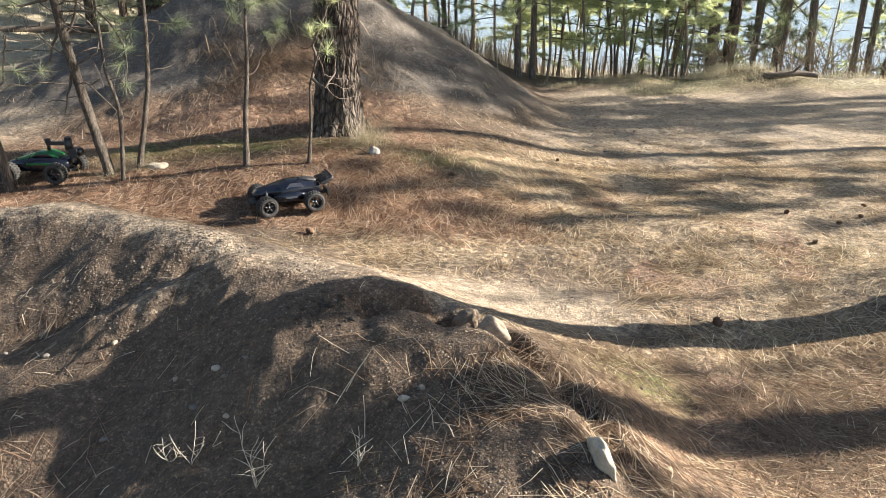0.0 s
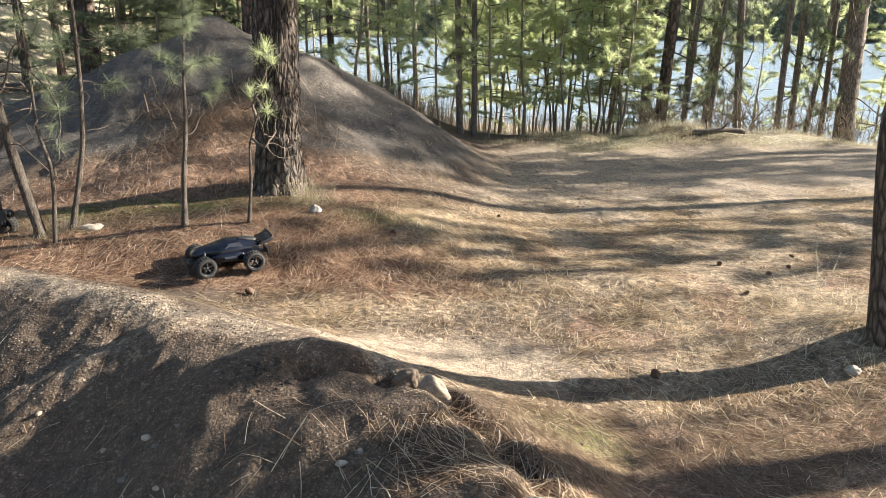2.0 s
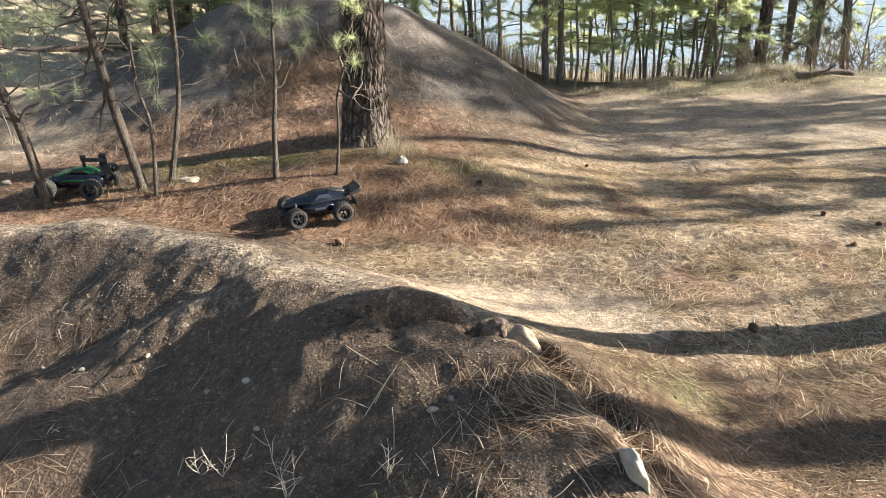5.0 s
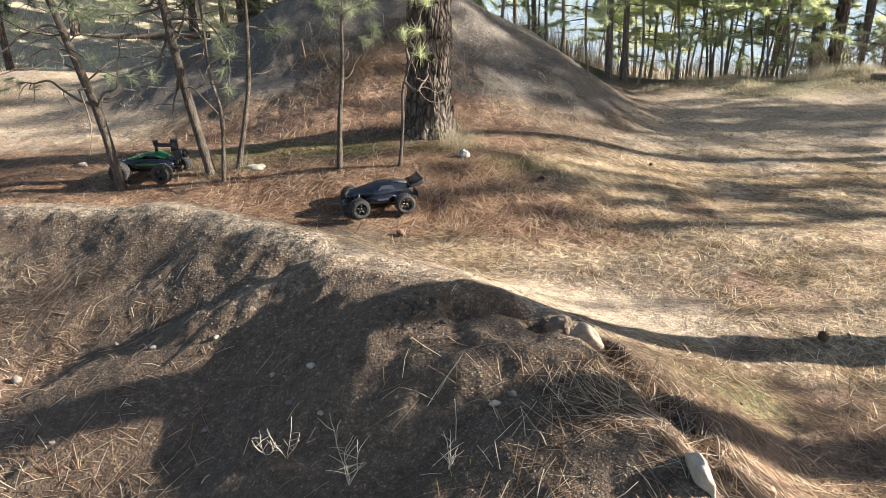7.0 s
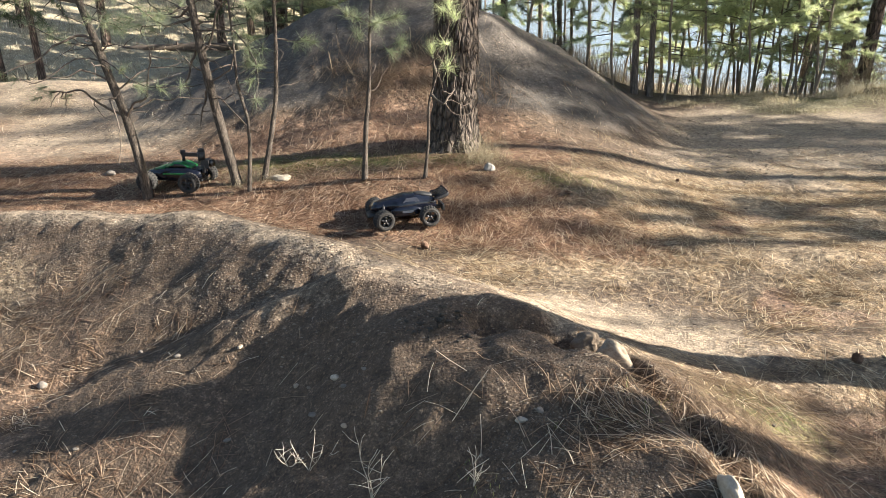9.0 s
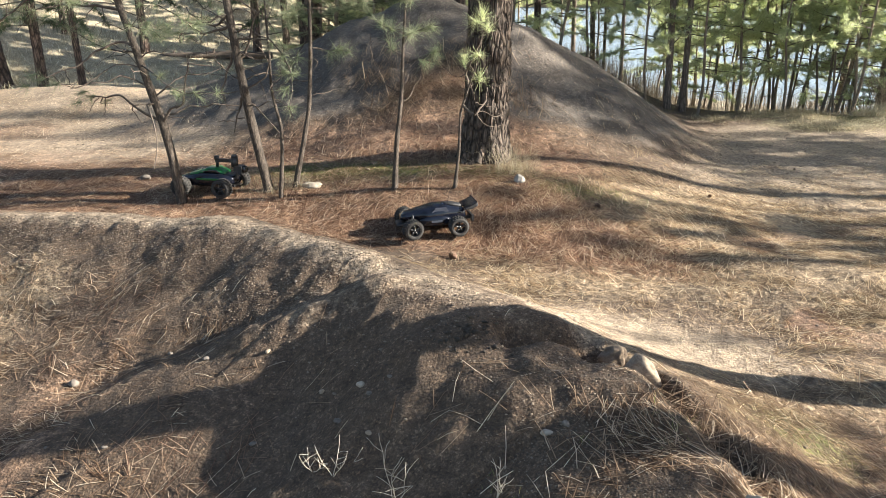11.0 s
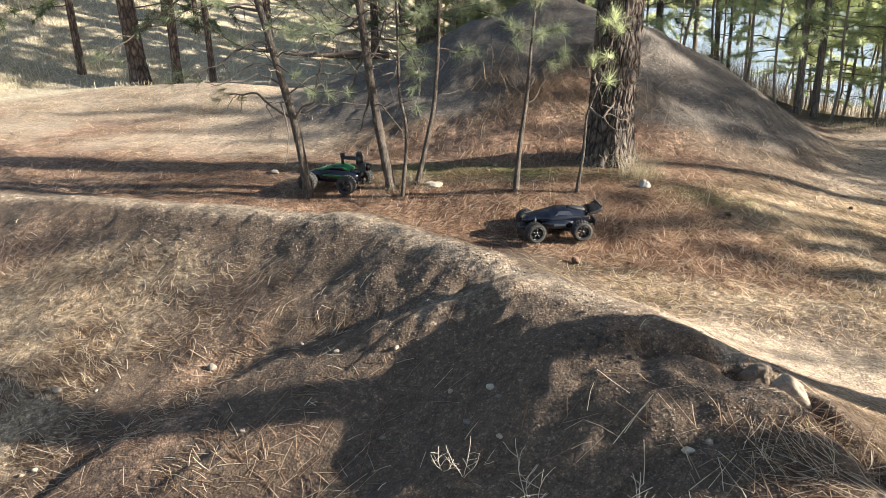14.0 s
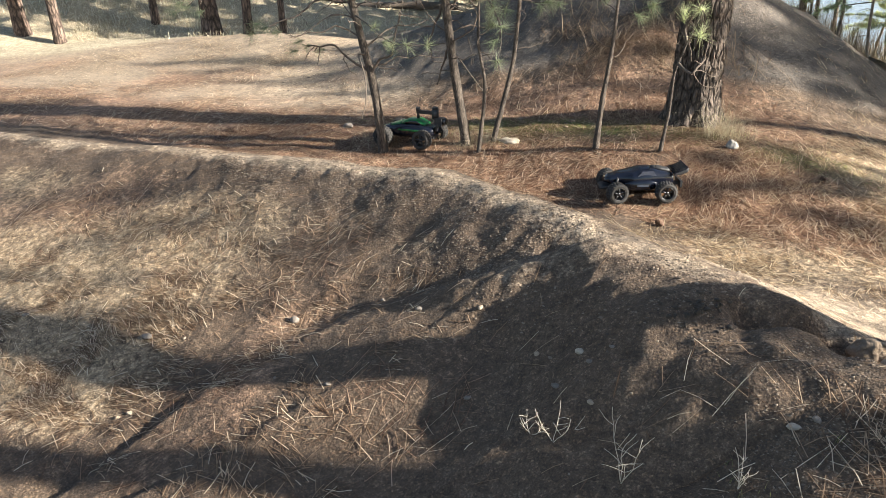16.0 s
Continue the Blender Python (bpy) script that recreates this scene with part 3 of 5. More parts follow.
def plant(tree, x, y, dia=1.0, tall=1.0, lean=0.0, turn=0.0):
    m, s = upright(x, y, dia, tall, lean, 0)
    ob = copy_thing(tree, m @ pose(0, 0, 0, 0, 0, turn))
    ob.scale = s
    return ob


# the big pine beside the mound, with plated bark
def big_pine(x, y, dia, tall):
    r = np.random.default_rng(3)
    tree = thing("pine_tree", (x, y, ground_z(x, y)), "large old pine with deeply furrowed dark bark, beside the mound", "pine tree", "pines round the clearing")
    z = np.concatenate([np.arange(-0.35, 3.2, 0.022), np.linspace(3.3, tall, 24)])
    sides = 110
    a = np.linspace(0, 2 * math.pi, sides, endpoint=False)
    A, Z = np.meshgrid(a, z)
    flare = 1 + 0.42 * np.exp(-np.clip(Z, 0, 9) / 0.13) * (1 + 0.35 * np.sin(A * 5 + 1))
    rad = dia / 2 * np.clip(1 - Z / tall, 0.05, 1) ** 0.7 * flare
    u = A / (2 * math.pi) * 17 + 1.5 * fbm(A * 3, Z, 0.3, 3)
    plates = 1.5 * np.abs(value_noise(u * 1.3, Z * 8)) ** 1.3 + np.abs(((u + 0.5 * value_noise(u * 0.7, Z * 5)) % 1) - 0.5)
    rough = 0.042 * np.clip(0.75 - plates * 1.15, 0, 0.5) / 0.5 + 0.008 * fbm(A * 6, Z * 2, 0.12, 3)
    rad = rad + dia * (rough - 0.012) * 2.0
    cx = 0.045 * Z * np.clip(Z, 0, 4) / (0.6 + np.clip(Z, 0, 4)) * 0.8
    v = np.stack([cx - rad * np.sin(A), rad * np.cos(A), Z], -1).reshape(-1, 3)
    i = np.arange(v.shape[0]).reshape(A.shape)
    n = np.roll(i, -1, 1)
    q = np.stack([i[:-1], n[:-1], n[1:], i[1:]], -1).reshape(-1, 4)
    part("trunk", quick_mesh("trunk", v, q, BARK_PINE, True), None, tree, "furrowed dark brown bark in long plates")
    path = np.stack([0.036 * z, 0 * z, z], 1)
    limbs, c, w = limbed(r, path, 2.6, 5.0, tall - 0.4, 34, 0.03, 10)
    part("branchwork", limbs, BARK_PINE, tree)["kind"] = "stuff"
    v, f = spikes(c, w, 15, 0.27, 0.017, 0.75, 11)
    part("crown", quick_mesh("crown", v, f, DARK_NEEDLES), None, tree, "high green crown of long needles")["kind"] = "stuff"
    stubs = Shape()
    for k in range(3):
        h = 1.6 + 0.5 * k
        stubs.tube(wander(r, (0.05 + 0.15 * math.cos(k * 2.1), 0.15 * math.sin(k * 2.1), h), (math.cos(k * 2.1), math.sin(k * 2.1), 0.1), 0.5, 5, 0.05, 0.2), np.linspace(0.012, 0.004, 6), 5)
    part("dead_branchwork", stubs, TWIG, tree, "broken grey limb stubs")["kind"] = "stuff"
    return tree


big_pine(-0.86, 5.92, 0.33, 15.0)


def sapling(x, y, bends, dia, tall, seed, label, limb_from, limb_count, reach, needles, tufts=4, dead=8, dead_to=1.3, sag=0.05, per=46, droop=0.01, arms=()):
    """A slender young pine whose lower stem follows the given bends (sideways, up); it goes on to its full height above them."""
    r = np.random.default_rng(seed)
    tree = thing("pine_sapling", (x, y, ground_z(x, y)), label, "pine sapling", "saplings under the big pine")
    bx, bz = np.array(bends).T
    z = np.linspace(-0.15, tall, 40)
    slope = (bx[-1] - bx[-2]) / max(bz[-1] - bz[-2], 0.01)
    px = np.where(z <= bz[-1], np.interp(z, bz, bx), bx[-1] + slope * 0.6 * (z - bz[-1]))
    kernel = np.array([0.25, 0.5, 0.25])
    px[1:-1] = np.convolve(px, kernel, "valid")
    stem = np.stack([px, 0.03 * np.sin(z * 2.1 + seed), z], 1)
    rad = dia / 2 * np.clip(1.03 - z / tall, 0.1, 1) ** 0.8 * (1 + 0.25 * np.exp(-np.clip(z, 0, 9) / 0.06)) * (1 + 0.06 * np.sin(z * 23 + seed))
    part("trunk", Shape().tube(stem, rad, 12), BARK_YOUNG, tree)
    bare, _, _ = limbed(r, stem, reach * 0.75, 0.62, max(dead_to, 0.75), dead, sag * 0.6, 0, 0.36, 0.2, 5, 0.2, True)
    for k, limb in enumerate(bare):
        part("dead_limb", limb, TWIG, tree, "crooked bare dry twig")
    limbs, c, w = limbed(r, stem, reach, limb_from, tall - 0.05, limb_count, droop, tufts, 0.2, 0.3 - 4 * droop, 5, 0.14, True)
    for limb in limbs:
        part("limb", limb, BARK_YOUNG, tree)
    c = np.concatenate([c, stem[-1:]])
    w = np.concatenate([w, [(0, 0, 1.0)]])
    for up, bends, green in arms:
        foot = np.array([np.interp(up, stem[:, 2], stem[:, 0]), np.interp(up, stem[:, 2], stem[:, 1]), up])
        knots = np.array([(0, 0, 0)] + [(a, -0.25 * abs(a) + 0.05 * r.normal(), b) for a, b in bends])
        u = np.linspace(0, len(knots) - 1, 5 * len(knots))
        path = foot + np.stack([np.interp(u, np.arange(len(knots)), knots[:, k]) for k in range(3)], 1) + 0.006 * r.normal(size=(len(u), 3)) * (u > 0)[:, None]
        path[1:-1] = (path[:-2] + 2 * path[1:-1] + path[2:]) / 4
        arm = Shape().tube(path, np.linspace(0.011, 0.0035, len(u)), 6)
        for k in range(5):
            i = int(r.integers(4, len(u) - 1))
            arm.tube(wander(r, path[i], (r.normal(), 0.4 * r.normal(), -0.6 + 0.6 * r.normal()), r.uniform(0.1, 0.28), 6, 0.04, 0.35), np.linspace(0.004, 0.0015, 7), 4, False)
        part("dead_limb", arm, TWIG, tree, "long crooked drooping limb")
        if green:
            ends = path[-1] + np.array([(0, 0, 0), (-0.06, 0, 0.03), (0.1, 0.02, -0.03), (-0.1, -0.03, -0.04)])
            c = np.concatenate([c, ends])
            w = np.concatenate([w, np.sign(bends[-1][0]) * np.array([(1.0, 0, 0)] * 4) + np.array([(0, 0, -0.25)] * 4)])
    v, f = spikes(c, w, int(per * 1.5), 0.125, 0.002, 0.66, seed)
    part("crown", quick_mesh("crown", v, f, needles), None, tree, "bursts of long green needles")["kind"] = "stuff"
    return tree


sapling(-3.0, 4.84, [(0, 0), (-0.02, 0.33), (-0.05, 0.6), (-0.17, 1.11), (-0.25, 1.42), (-0.29, 1.53)], 0.068, 3.6, 21,
        "slender leaning pine sapling with grey-brown bark and bare twigs", 1.0, 26, 0.95, GREEN_NEEDLES, 5, 18, 1.5, 0.12, 46, 0.06,
        ((1.15, [(-0.15, 0.02), (-0.27, -0.05), (-0.4, -0.14), (-0.59, -0.22)], True), (0.61, [(-0.15, 0.09), (-0.27, 0.2), (-0.4, 0.18), (-0.52, 0.18)], True),
         (0.58, [(0.05, 0.1), (0.2, 0.17), (0.22, 0.37), (0.3, 0.47)], False), (1.38, [(-0.2, 0.03), (-0.4, 0.04), (-0.6, 0.0)], True), (1.5, [(-0.5, 0.0), (-0.9, -0.25), (-1.1, -0.42)], True)))
sapling(-2.4, 5.1, [(0, 0), (-0.05, 0.3), (-0.11, 0.7), (-0.18, 1.25), (-0.21, 1.49)], 0.072, 4.2, 22,
        "leaning pine sapling with scarred brown trunk", 1.05, 30, 1.0, GREEN_NEEDLES, 5, 20, 1.6, 0.14, 46, 0.07,
        ((1.05, [(-0.06, -0.12), (-0.14, -0.3), (-0.12, -0.38)], False), (1.2, [(-0.2, -0.05), (-0.38, -0.05)], True), (1.28, [(-0.1, -0.08), (-0.2, -0.06), (-0.3, 0.05)], False),
         (0.95, [(0.07, 0.1), (0.16, 0.3), (0.28, 0.38)], False), (0.75, [(-0.05, -0.12), (-0.1, -0.3)], False)))
sapling(-2.25, 4.98, [(0, 0), (0.04, 0.31), (0.05, 0.52), (-0.01, 0.76), (-0.01, 1.0), (-0.02, 1.27)], 0.03, 1.9, 23,
        "thin crooked pine sapling, nearly bare", 1.05, 7, 0.4, GREEN_NEEDLES, 3, 6, 1.2)
sapling(-2.2, 5.16, [(0, 0), (0.07, 0.27), (0.14, 0.59), (0.17, 1.02), (0.18, 1.44)], 0.04, 2.6, 24,
        "thin pine sapling with pale bark and snapped twig", 0.9, 14, 0.55, GREEN_NEEDLES, 4, 6, 1.3, 0.05, 46, 0.03)
sapling(-1.41, 5.08, [(0, 0), (0.02, 0.35), (0.06, 0.67), (0.08, 1.02), (0.11, 1.31)], 0.042, 1.55, 25,
        "short straight pine sapling with long-needled tufts", 0.85, 10, 0.48, GREEN_NEEDLES, 3, 4, 0.8, 0.05, 60)
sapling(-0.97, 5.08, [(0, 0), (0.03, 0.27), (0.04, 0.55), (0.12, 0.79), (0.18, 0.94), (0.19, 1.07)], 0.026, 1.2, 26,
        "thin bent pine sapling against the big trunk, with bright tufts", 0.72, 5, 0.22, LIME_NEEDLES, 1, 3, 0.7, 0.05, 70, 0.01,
        ((0.72, [(-0.02, 0.12), (0.06, 0.25), (0.13, 0.42)], False), (0.6, [(0.1, -0.05), (0.16, 0.03), (0.17, 0.12)], False)))

# the leaning trunk at the edge of the clearing
# with an unseen kink added above one metre, to shift its shadow
edge = tall_pine("pine_tree", 31, "grey-brown pine trunk at the edge of the clearing", BARK_PINE, pose(2.485, 3.11, ground_z(2.485, 3.11), 0, -8.0, 0), 0.25, 14.0, 6.0, 0, flare=0.12, shadow_bow=0.27)

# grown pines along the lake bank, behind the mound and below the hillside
first = tall_pine("pine_tree", 41, "tall straight pine with dark bark on the lake bank", BARK_SUNNED, pose(4.3, 12.3, ground_z(4.3, 12.3), 0, 1, 0), 0.19, 17.0, 9.0)
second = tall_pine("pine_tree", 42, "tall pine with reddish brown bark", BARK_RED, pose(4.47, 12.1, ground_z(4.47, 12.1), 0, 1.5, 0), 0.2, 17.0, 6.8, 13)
third = tall_pine("pine_tree", 43, "tall pine with dark bark and hanging lower limbs", BARK_SUNNED, pose(7.85, 12.3, ground_z(7.85, 12.3), 0, -2.5, 0), 0.34, 18.0, 6.5, 16)
bank = tall_pine("pine_tree", 44, "tall pine on the lake bank with tufted hanging limbs", BARK_SUNNED, pose(5.75, 13.2, ground_z(5.75, 13.2), 0, -1, 0), 0.2, 17.0, 6.0, 13, needles=GREEN_NEEDLES)
r = random.Random(5)
for x, y, dia, lean in ((4.95, 12.3, 0.8, 0.5), (5.15, 12.7, 0.72, -2), (5.37, 12.2, 0.72, 1.2), (6.0, 12.4, 1.0, -2), (6.57, 12.2, 0.9, -1),
                        (6.97, 12.5, 1.0, 0), (7.15, 12.4, 0.8, 1), (7.6, 12.6, 0.85, -3), (4.47, 15, 0.75, 0), (6.68, 15.5, 0.65, 0),
                        (0.0, 14, 0.75, 0), (0.2, 14.3, 0.55, 0), (0.6, 16, 0.6, 0), (-0.4, 16, 0.6, 0), (1.12, 11.7, 0.8, 0), (1.36, 11.8, 0.65, 1)):
    plant(r.choice((bank, bank, third if dia > 0.85 else bank)), x, y, dia * 0.68 * r.uniform(0.8, 1.15), r.uniform(0.85, 1.15), lean + r.uniform(-2.5, 2.5), r.uniform(0, 360))
for x, y, dia, lean in ((-10.22, 10.2, 0.62, -2), (-9.02, 10.2, 1.45, -2), (-8.28, 10.2, 0.75, 0), (-7.6, 10.2, 0.5, 0), (-10.6, 13, 0.6, 0),
                        (-8.23, 13, 0.75, 0), (-9.87, 13, 0.5, 0), (-6.45, 14, 0.8, 0), (-5.42, 14, 1.3, 0), (-4.65, 14, 0.9, 0),
                        (-11.5, 8.6, 1.1, -3), (-10.7, 8.6, 0.8, -2), (-4.9, 13, 1.5, 0), (-2.13, 12, 1.05, 0), (-6.25, 15, 0.7, 0),
                        (-0.95, 13, 0.6, 0), (-3.2, 15, 0.8, 0), (-13.5, 11.5, 1.0, 0), (-14, 16, 1.0, 0), (-7.9, 19, 1.2, 0), (-4.9, 19, 1.0, 0), (-11.5, 21, 1.2, 0), (-3.9, 21, 1.0, 0)):
    ob = plant(second, x, y, dia, r.uniform(0.85, 1.15), lean, r.uniform(0, 360))
    ob["label"] = "tall pine with reddish bark below the dry hillside"

# pines on the sunny side of the clearing, whose shade falls across it
for kind, x, y, dia, tall in ((first, 6.2, 2.97, 1.3, 1.05), (first, 8.6, 7.45, 1.0, 1.1), 
                              (first, 30, 12.1, 1.2, 1.0), (first, 33, 13.5, 1.2, 1.0)):
    ob = plant(kind, x, y, dia, tall, r.uniform(-2, 2), r.uniform(0, 360))
    ob["label"] = "tall pine on the sunny side of the clearing"

# shorter pines that shade the mound
shady = tall_pine("pine_tree", 45, "middling pine on the sunny side of the clearing", BARK_RED, pose(17.0, 10.4, ground_z(17.0, 10.4), 0, 1, 0), 0.16, 8.8, 5.6, 4)
for x, y, wide, tall in ((16.2, 9.9, 1.0, 1.1), (17.6, 10.9, 1.0, 1.1), (16.6, 11.4, 1.0, 1.12), (18.0, 10.3, 1.0, 1.08), (18.4, 11.3, 1.0, 1.1),
                         (17.0, 11.0, 1.1, 1.32), (18.2, 11.6, 1.1, 1.35), (15.0, 8.35, 0.28, 1.1), 
                         (14.0, 8.1, 0.4, 1.28), (13.3, 7.6, 0.42, 1.3), (14.4, 5.38, 0.4, 1.12), (14.9, 6.02, 0.24, 1.1), (14.3, 6.36, 0.3, 1.08), (14.6, 4.63, 0.36, 1.1)):
    plant(shady, x, y, wide, tall * r.uniform(0.98, 1.02), r.uniform(-1, 1), r.uniform(0, 360))

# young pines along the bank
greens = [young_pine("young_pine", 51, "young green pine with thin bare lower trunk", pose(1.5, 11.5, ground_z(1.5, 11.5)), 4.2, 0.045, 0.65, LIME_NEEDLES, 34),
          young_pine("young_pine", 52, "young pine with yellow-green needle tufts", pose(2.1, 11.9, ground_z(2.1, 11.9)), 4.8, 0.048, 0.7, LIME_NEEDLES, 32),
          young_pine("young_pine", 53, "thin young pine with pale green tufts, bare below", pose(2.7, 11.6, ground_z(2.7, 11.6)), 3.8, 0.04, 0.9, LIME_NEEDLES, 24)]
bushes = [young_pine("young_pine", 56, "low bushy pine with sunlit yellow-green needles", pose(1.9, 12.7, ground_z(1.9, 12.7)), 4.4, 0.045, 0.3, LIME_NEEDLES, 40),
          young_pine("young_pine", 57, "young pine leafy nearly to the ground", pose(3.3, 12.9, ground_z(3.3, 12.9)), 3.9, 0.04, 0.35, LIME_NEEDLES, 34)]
thickets = [young_pine("young_pine", 54, "bushy young pine with dull green needles", pose(-3.0, 12.4, ground_z(-3.0, 12.4)), 4.4, 0.05, 0.35, GREEN_NEEDLES, 36),
            young_pine("young_pine", 55, "open young pine with sage green needles", pose(-4.4, 13.6, ground_z(-4.4, 13.6)), 5.2, 0.06, 0.6, GREEN_NEEDLES, 32)]
for i in range(4):
    y = 11.9 + 3.5 * r.random()
    plant(bushes[i % 2], y * r.uniform(-0.02, 0.36), y, 1.0, r.uniform(0.45, 0.85), r.uniform(-5, 5), r.uniform(0, 360))
for i in range(32):
    x = 0.75 + 3.05 * ((i * 0.618) % 1)
    y = 11.2 + 4.2 * ((i * 0.383) % 1)
    plant(greens[i % 3], (x + r.uniform(-0.12, 0.12)) * y / 11.8, y, r.uniform(0.7, 1.15), r.uniform(0.8, 1.2), r.uniform(-6, 6), r.uniform(0, 360))
for x, y in ((0.3, 11.6), (-0.5, 11.9), (-0.2, 12.5), (-1.2, 12.2), (8.5, 12.0), (8.9, 12.8), (4.1, 13.0), (3.9, 12.2), (5.6, 14.2), (6.9, 14.0), (7.9, 13.6), (9.6, 13.2), (-4.6, 12.5), (-3.4, 13.2), (-2.8, 12.6), (-4.2, 16.4), (-3.6, 18.5), (-2.2, 15.5), (-1.2, 14.6), (-0.8, 17.0), (-1.7, 18.0)):
    plant(greens[1 if x > -2 else 0], x, y, r.uniform(0.9, 1.2), r.uniform(0.7, 1.1), r.uniform(-3, 3), r.uniform(0, 360))

for x, y, tall in ((11.4, 6.75, 1.28), (12.2, 6.28, 1.22), (11.0, 6.5, 1.12), (13.6, 7.3, 1.45)):
    plant(greens[0], x, y, 1.25, tall, 0, r.uniform(0, 360))["label"] = "bushy young pine on the sunny side of the clearing"

for i in range(28):
    y = 12.2 + 7 * r.random()
    plant(thickets[i % 2], y * r.uniform(-0.37, -0.18), y, 1.3, r.uniform(0.7, 1.2), r.uniform(-3, 3), r.uniform(0, 360))["label"] = "low bushy young pine below the hillside"


# far woods beyond the lake
def far_woods():
    g = np.random.default_rng(9)
    n = 3600
    x = g.uniform(-60, 190, n)
    y = 156 - 0.25 * x + 70 * g.random(n) ** 1.6
    z = height(x, y)
    tall = g.uniform(4, 12, n)
    m = 70
    a = g.uniform(0, 2 * math.pi, (n, m))
    u = (np.arange(m) + g.random((n, m))) / m
    rad = (1.08 - u) * tall[:, None] * 0.24 * g.uniform(0.5, 1.2, (n, m))
    cz = z[:, None] + tall[:, None] * (0.1 + 0.9 * u)
    tip = np.stack([x[:, None] + rad * np.cos(a), y[:, None] + rad * np.sin(a), cz - 0.05 * tall[:, None]], -1)
    w = tall[:, None] * 0.035
    left = np.stack([x[:, None] - w * np.sin(a), y[:, None] + w * np.cos(a), cz], -1)
    right = np.stack([x[:, None] + w * np.sin(a), y[:, None] - w * np.cos(a), cz + 0.05 * tall[:, None]], -1)
    v = np.stack([left, right, tip], 2).reshape(-1, 3)
    tagged(new("far_woods", quick_mesh("far_woods", v, np.arange(len(v)).reshape(-1, 3), HAZED_NEEDLES)), "dark conifer woods across the lake, coloured pale for haze", "woods", kind="stuff")


far_woods()


# ---- litter, grass and stones ----
def scatter(n, seed, x0, x1, y0, y1, density):
    g = np.random.default_rng(seed)
    x, y = g.uniform(x0, x1, n), g.uniform(y0, y1, n)
    keep = g.random(n) < density(x, y)
    return x[keep], y[keep], g


def litter(name, label, x, y, g, mat, length, width, lift, stray=0.95, comb=None):
    """Fallen needles: thin bent blades lying on the ground."""
    n = len(x)
    a = (5.0 * fbm(x, y, 0.7, 2) if comb is None else math.radians(comb) + 2.6 * fbm(x, y, 0.5, 2)) + stray * g.normal(size=n)
    ln = length * g.uniform(0.35, 1.1, n) / 2
    lift = lift * np.where(g.random(n) < 0.08, 3.0, 0.6)
    width = width * g.uniform(0.6, 1.25, n)
    dx, dy = np.cos(a) * ln, np.sin(a) * ln
    wx, wy = -np.sin(a) * width / 2, np.cos(a) * width / 2
    hump = lift * 0.5 * g.random(n)
    za, zb, zc = height(x - dx, y - dy), height(x + dx, y + dy), height(x, y)
    zc = np.maximum(zc, (za + zb) / 2)
    tilt = lift * g.normal(size=n) * 0.8
    rows = []
    for s, z in ((-1, za + 0.002 + np.abs(tilt) * (tilt < 0)), (0, zc + 0.004 + hump), (1, zb + 0.002 + np.abs(tilt) * (tilt > 0))):
        bx = 0.05 * ln * (1 - s * s) * g.normal(size=n)
        rows += [np.stack([x + s * dx + wx + bx, y + s * dy + wy, z], -1), np.stack([x + s * dx - wx + bx, y + s * dy - wy, z], -1)]
    v = np.stack(rows, 1).reshape(-1, 3)
    base = 6 * np.arange(n)[:, None]
    f = np.concatenate([base + np.array([[0, 1, 3, 2]]), base + np.array([[2, 3, 5, 4]])], 0)
    tagged(new(name, quick_mesh(name, v, f, mat)), label, "needles", kind="stuff")


def patchy(x, y, size=0.45):
    return step(-0.28, 0.22, fbm(x, y, size, 3))


x, y, g = scatter(115000, 101, -1.3, 3.8, 1.55, 6.2, lambda x, y: np.clip(soil(x, y)[:, 0] * 1.3, 0.02, 1) * (0.12 + 0.88 * patchy(x, y, 0.35) ** 1.8) * np.clip(1.25 - 0.16 * (y - 1.5), 0.3, 1))
keep = g.random(len(x)) > 0.55 * step(2.95, 2.4, y)
x, y = x[keep], y[keep]
litter("needle_litter", "pale straw-coloured pine needles strewn over the dirt", x, y, g, LITTER_STRAW, 0.115, 0.0026, 0.008, 0.8)
x, y, g = scatter(100000, 102, -4.6, 1.2, 3.95, 7.2, lambda x, y: np.clip(soil(x, y)[:, 1] * 1.2, 0.01, 1) * (0.4 + 0.6 * patchy(x, y)) * step(7.4, 5.6, y + 0.4))
litter("needle_litter", "rust-red fallen pine needles under the saplings", x, y, g, LITTER_RED, 0.16, 0.0029, 0.009)
x, y, g = scatter(90000, 103, -4.8, -0.6, 1.5, 3.9, lambda x, y: np.clip(np.maximum(soil(x, y)[:, 0], soil(x, y)[:, 1] * 0.8), 0.004, 1) * (0.02 + 0.98 * patchy(x, y, 0.18) ** 4 * (0.3 + 0.7 * patchy(x + 5, y, 0.8))) * step(-0.15, -0.75, berm(x, y)[0]))
litter("needle_litter", "brown and straw needles in drifts on the berm's side", x, y, g, LITTER_BOWL, 0.105, 0.003, 0.006, 0.55, 28)
x, y, g = scatter(24000, 104, -4.8, -1.2, 1.5, 3.4, lambda x, y: np.clip(soil(x, y)[:, 1], 0, 1) * patchy(x, y, 0.35))
litter("needle_litter", "red-brown needles lying in the hollow", x, y, g, LITTER_RED, 0.14, 0.0021, 0.006)
x, y, g = scatter(9000, 105, -0.55, 0.75, 1.45, 2.35, lambda x, y: (berm(x, y)[0] < 0.25) * (0.04 + 0.6 * step(-0.15, 0.15, x)) * 0.9 * patchy(x, y, 0.2))
litter("needle_litter", "long dry needles across the berm's gravelly end", x, y, g, LITTER_BOWL, 0.17, 0.0026, 0.009, 0.7)
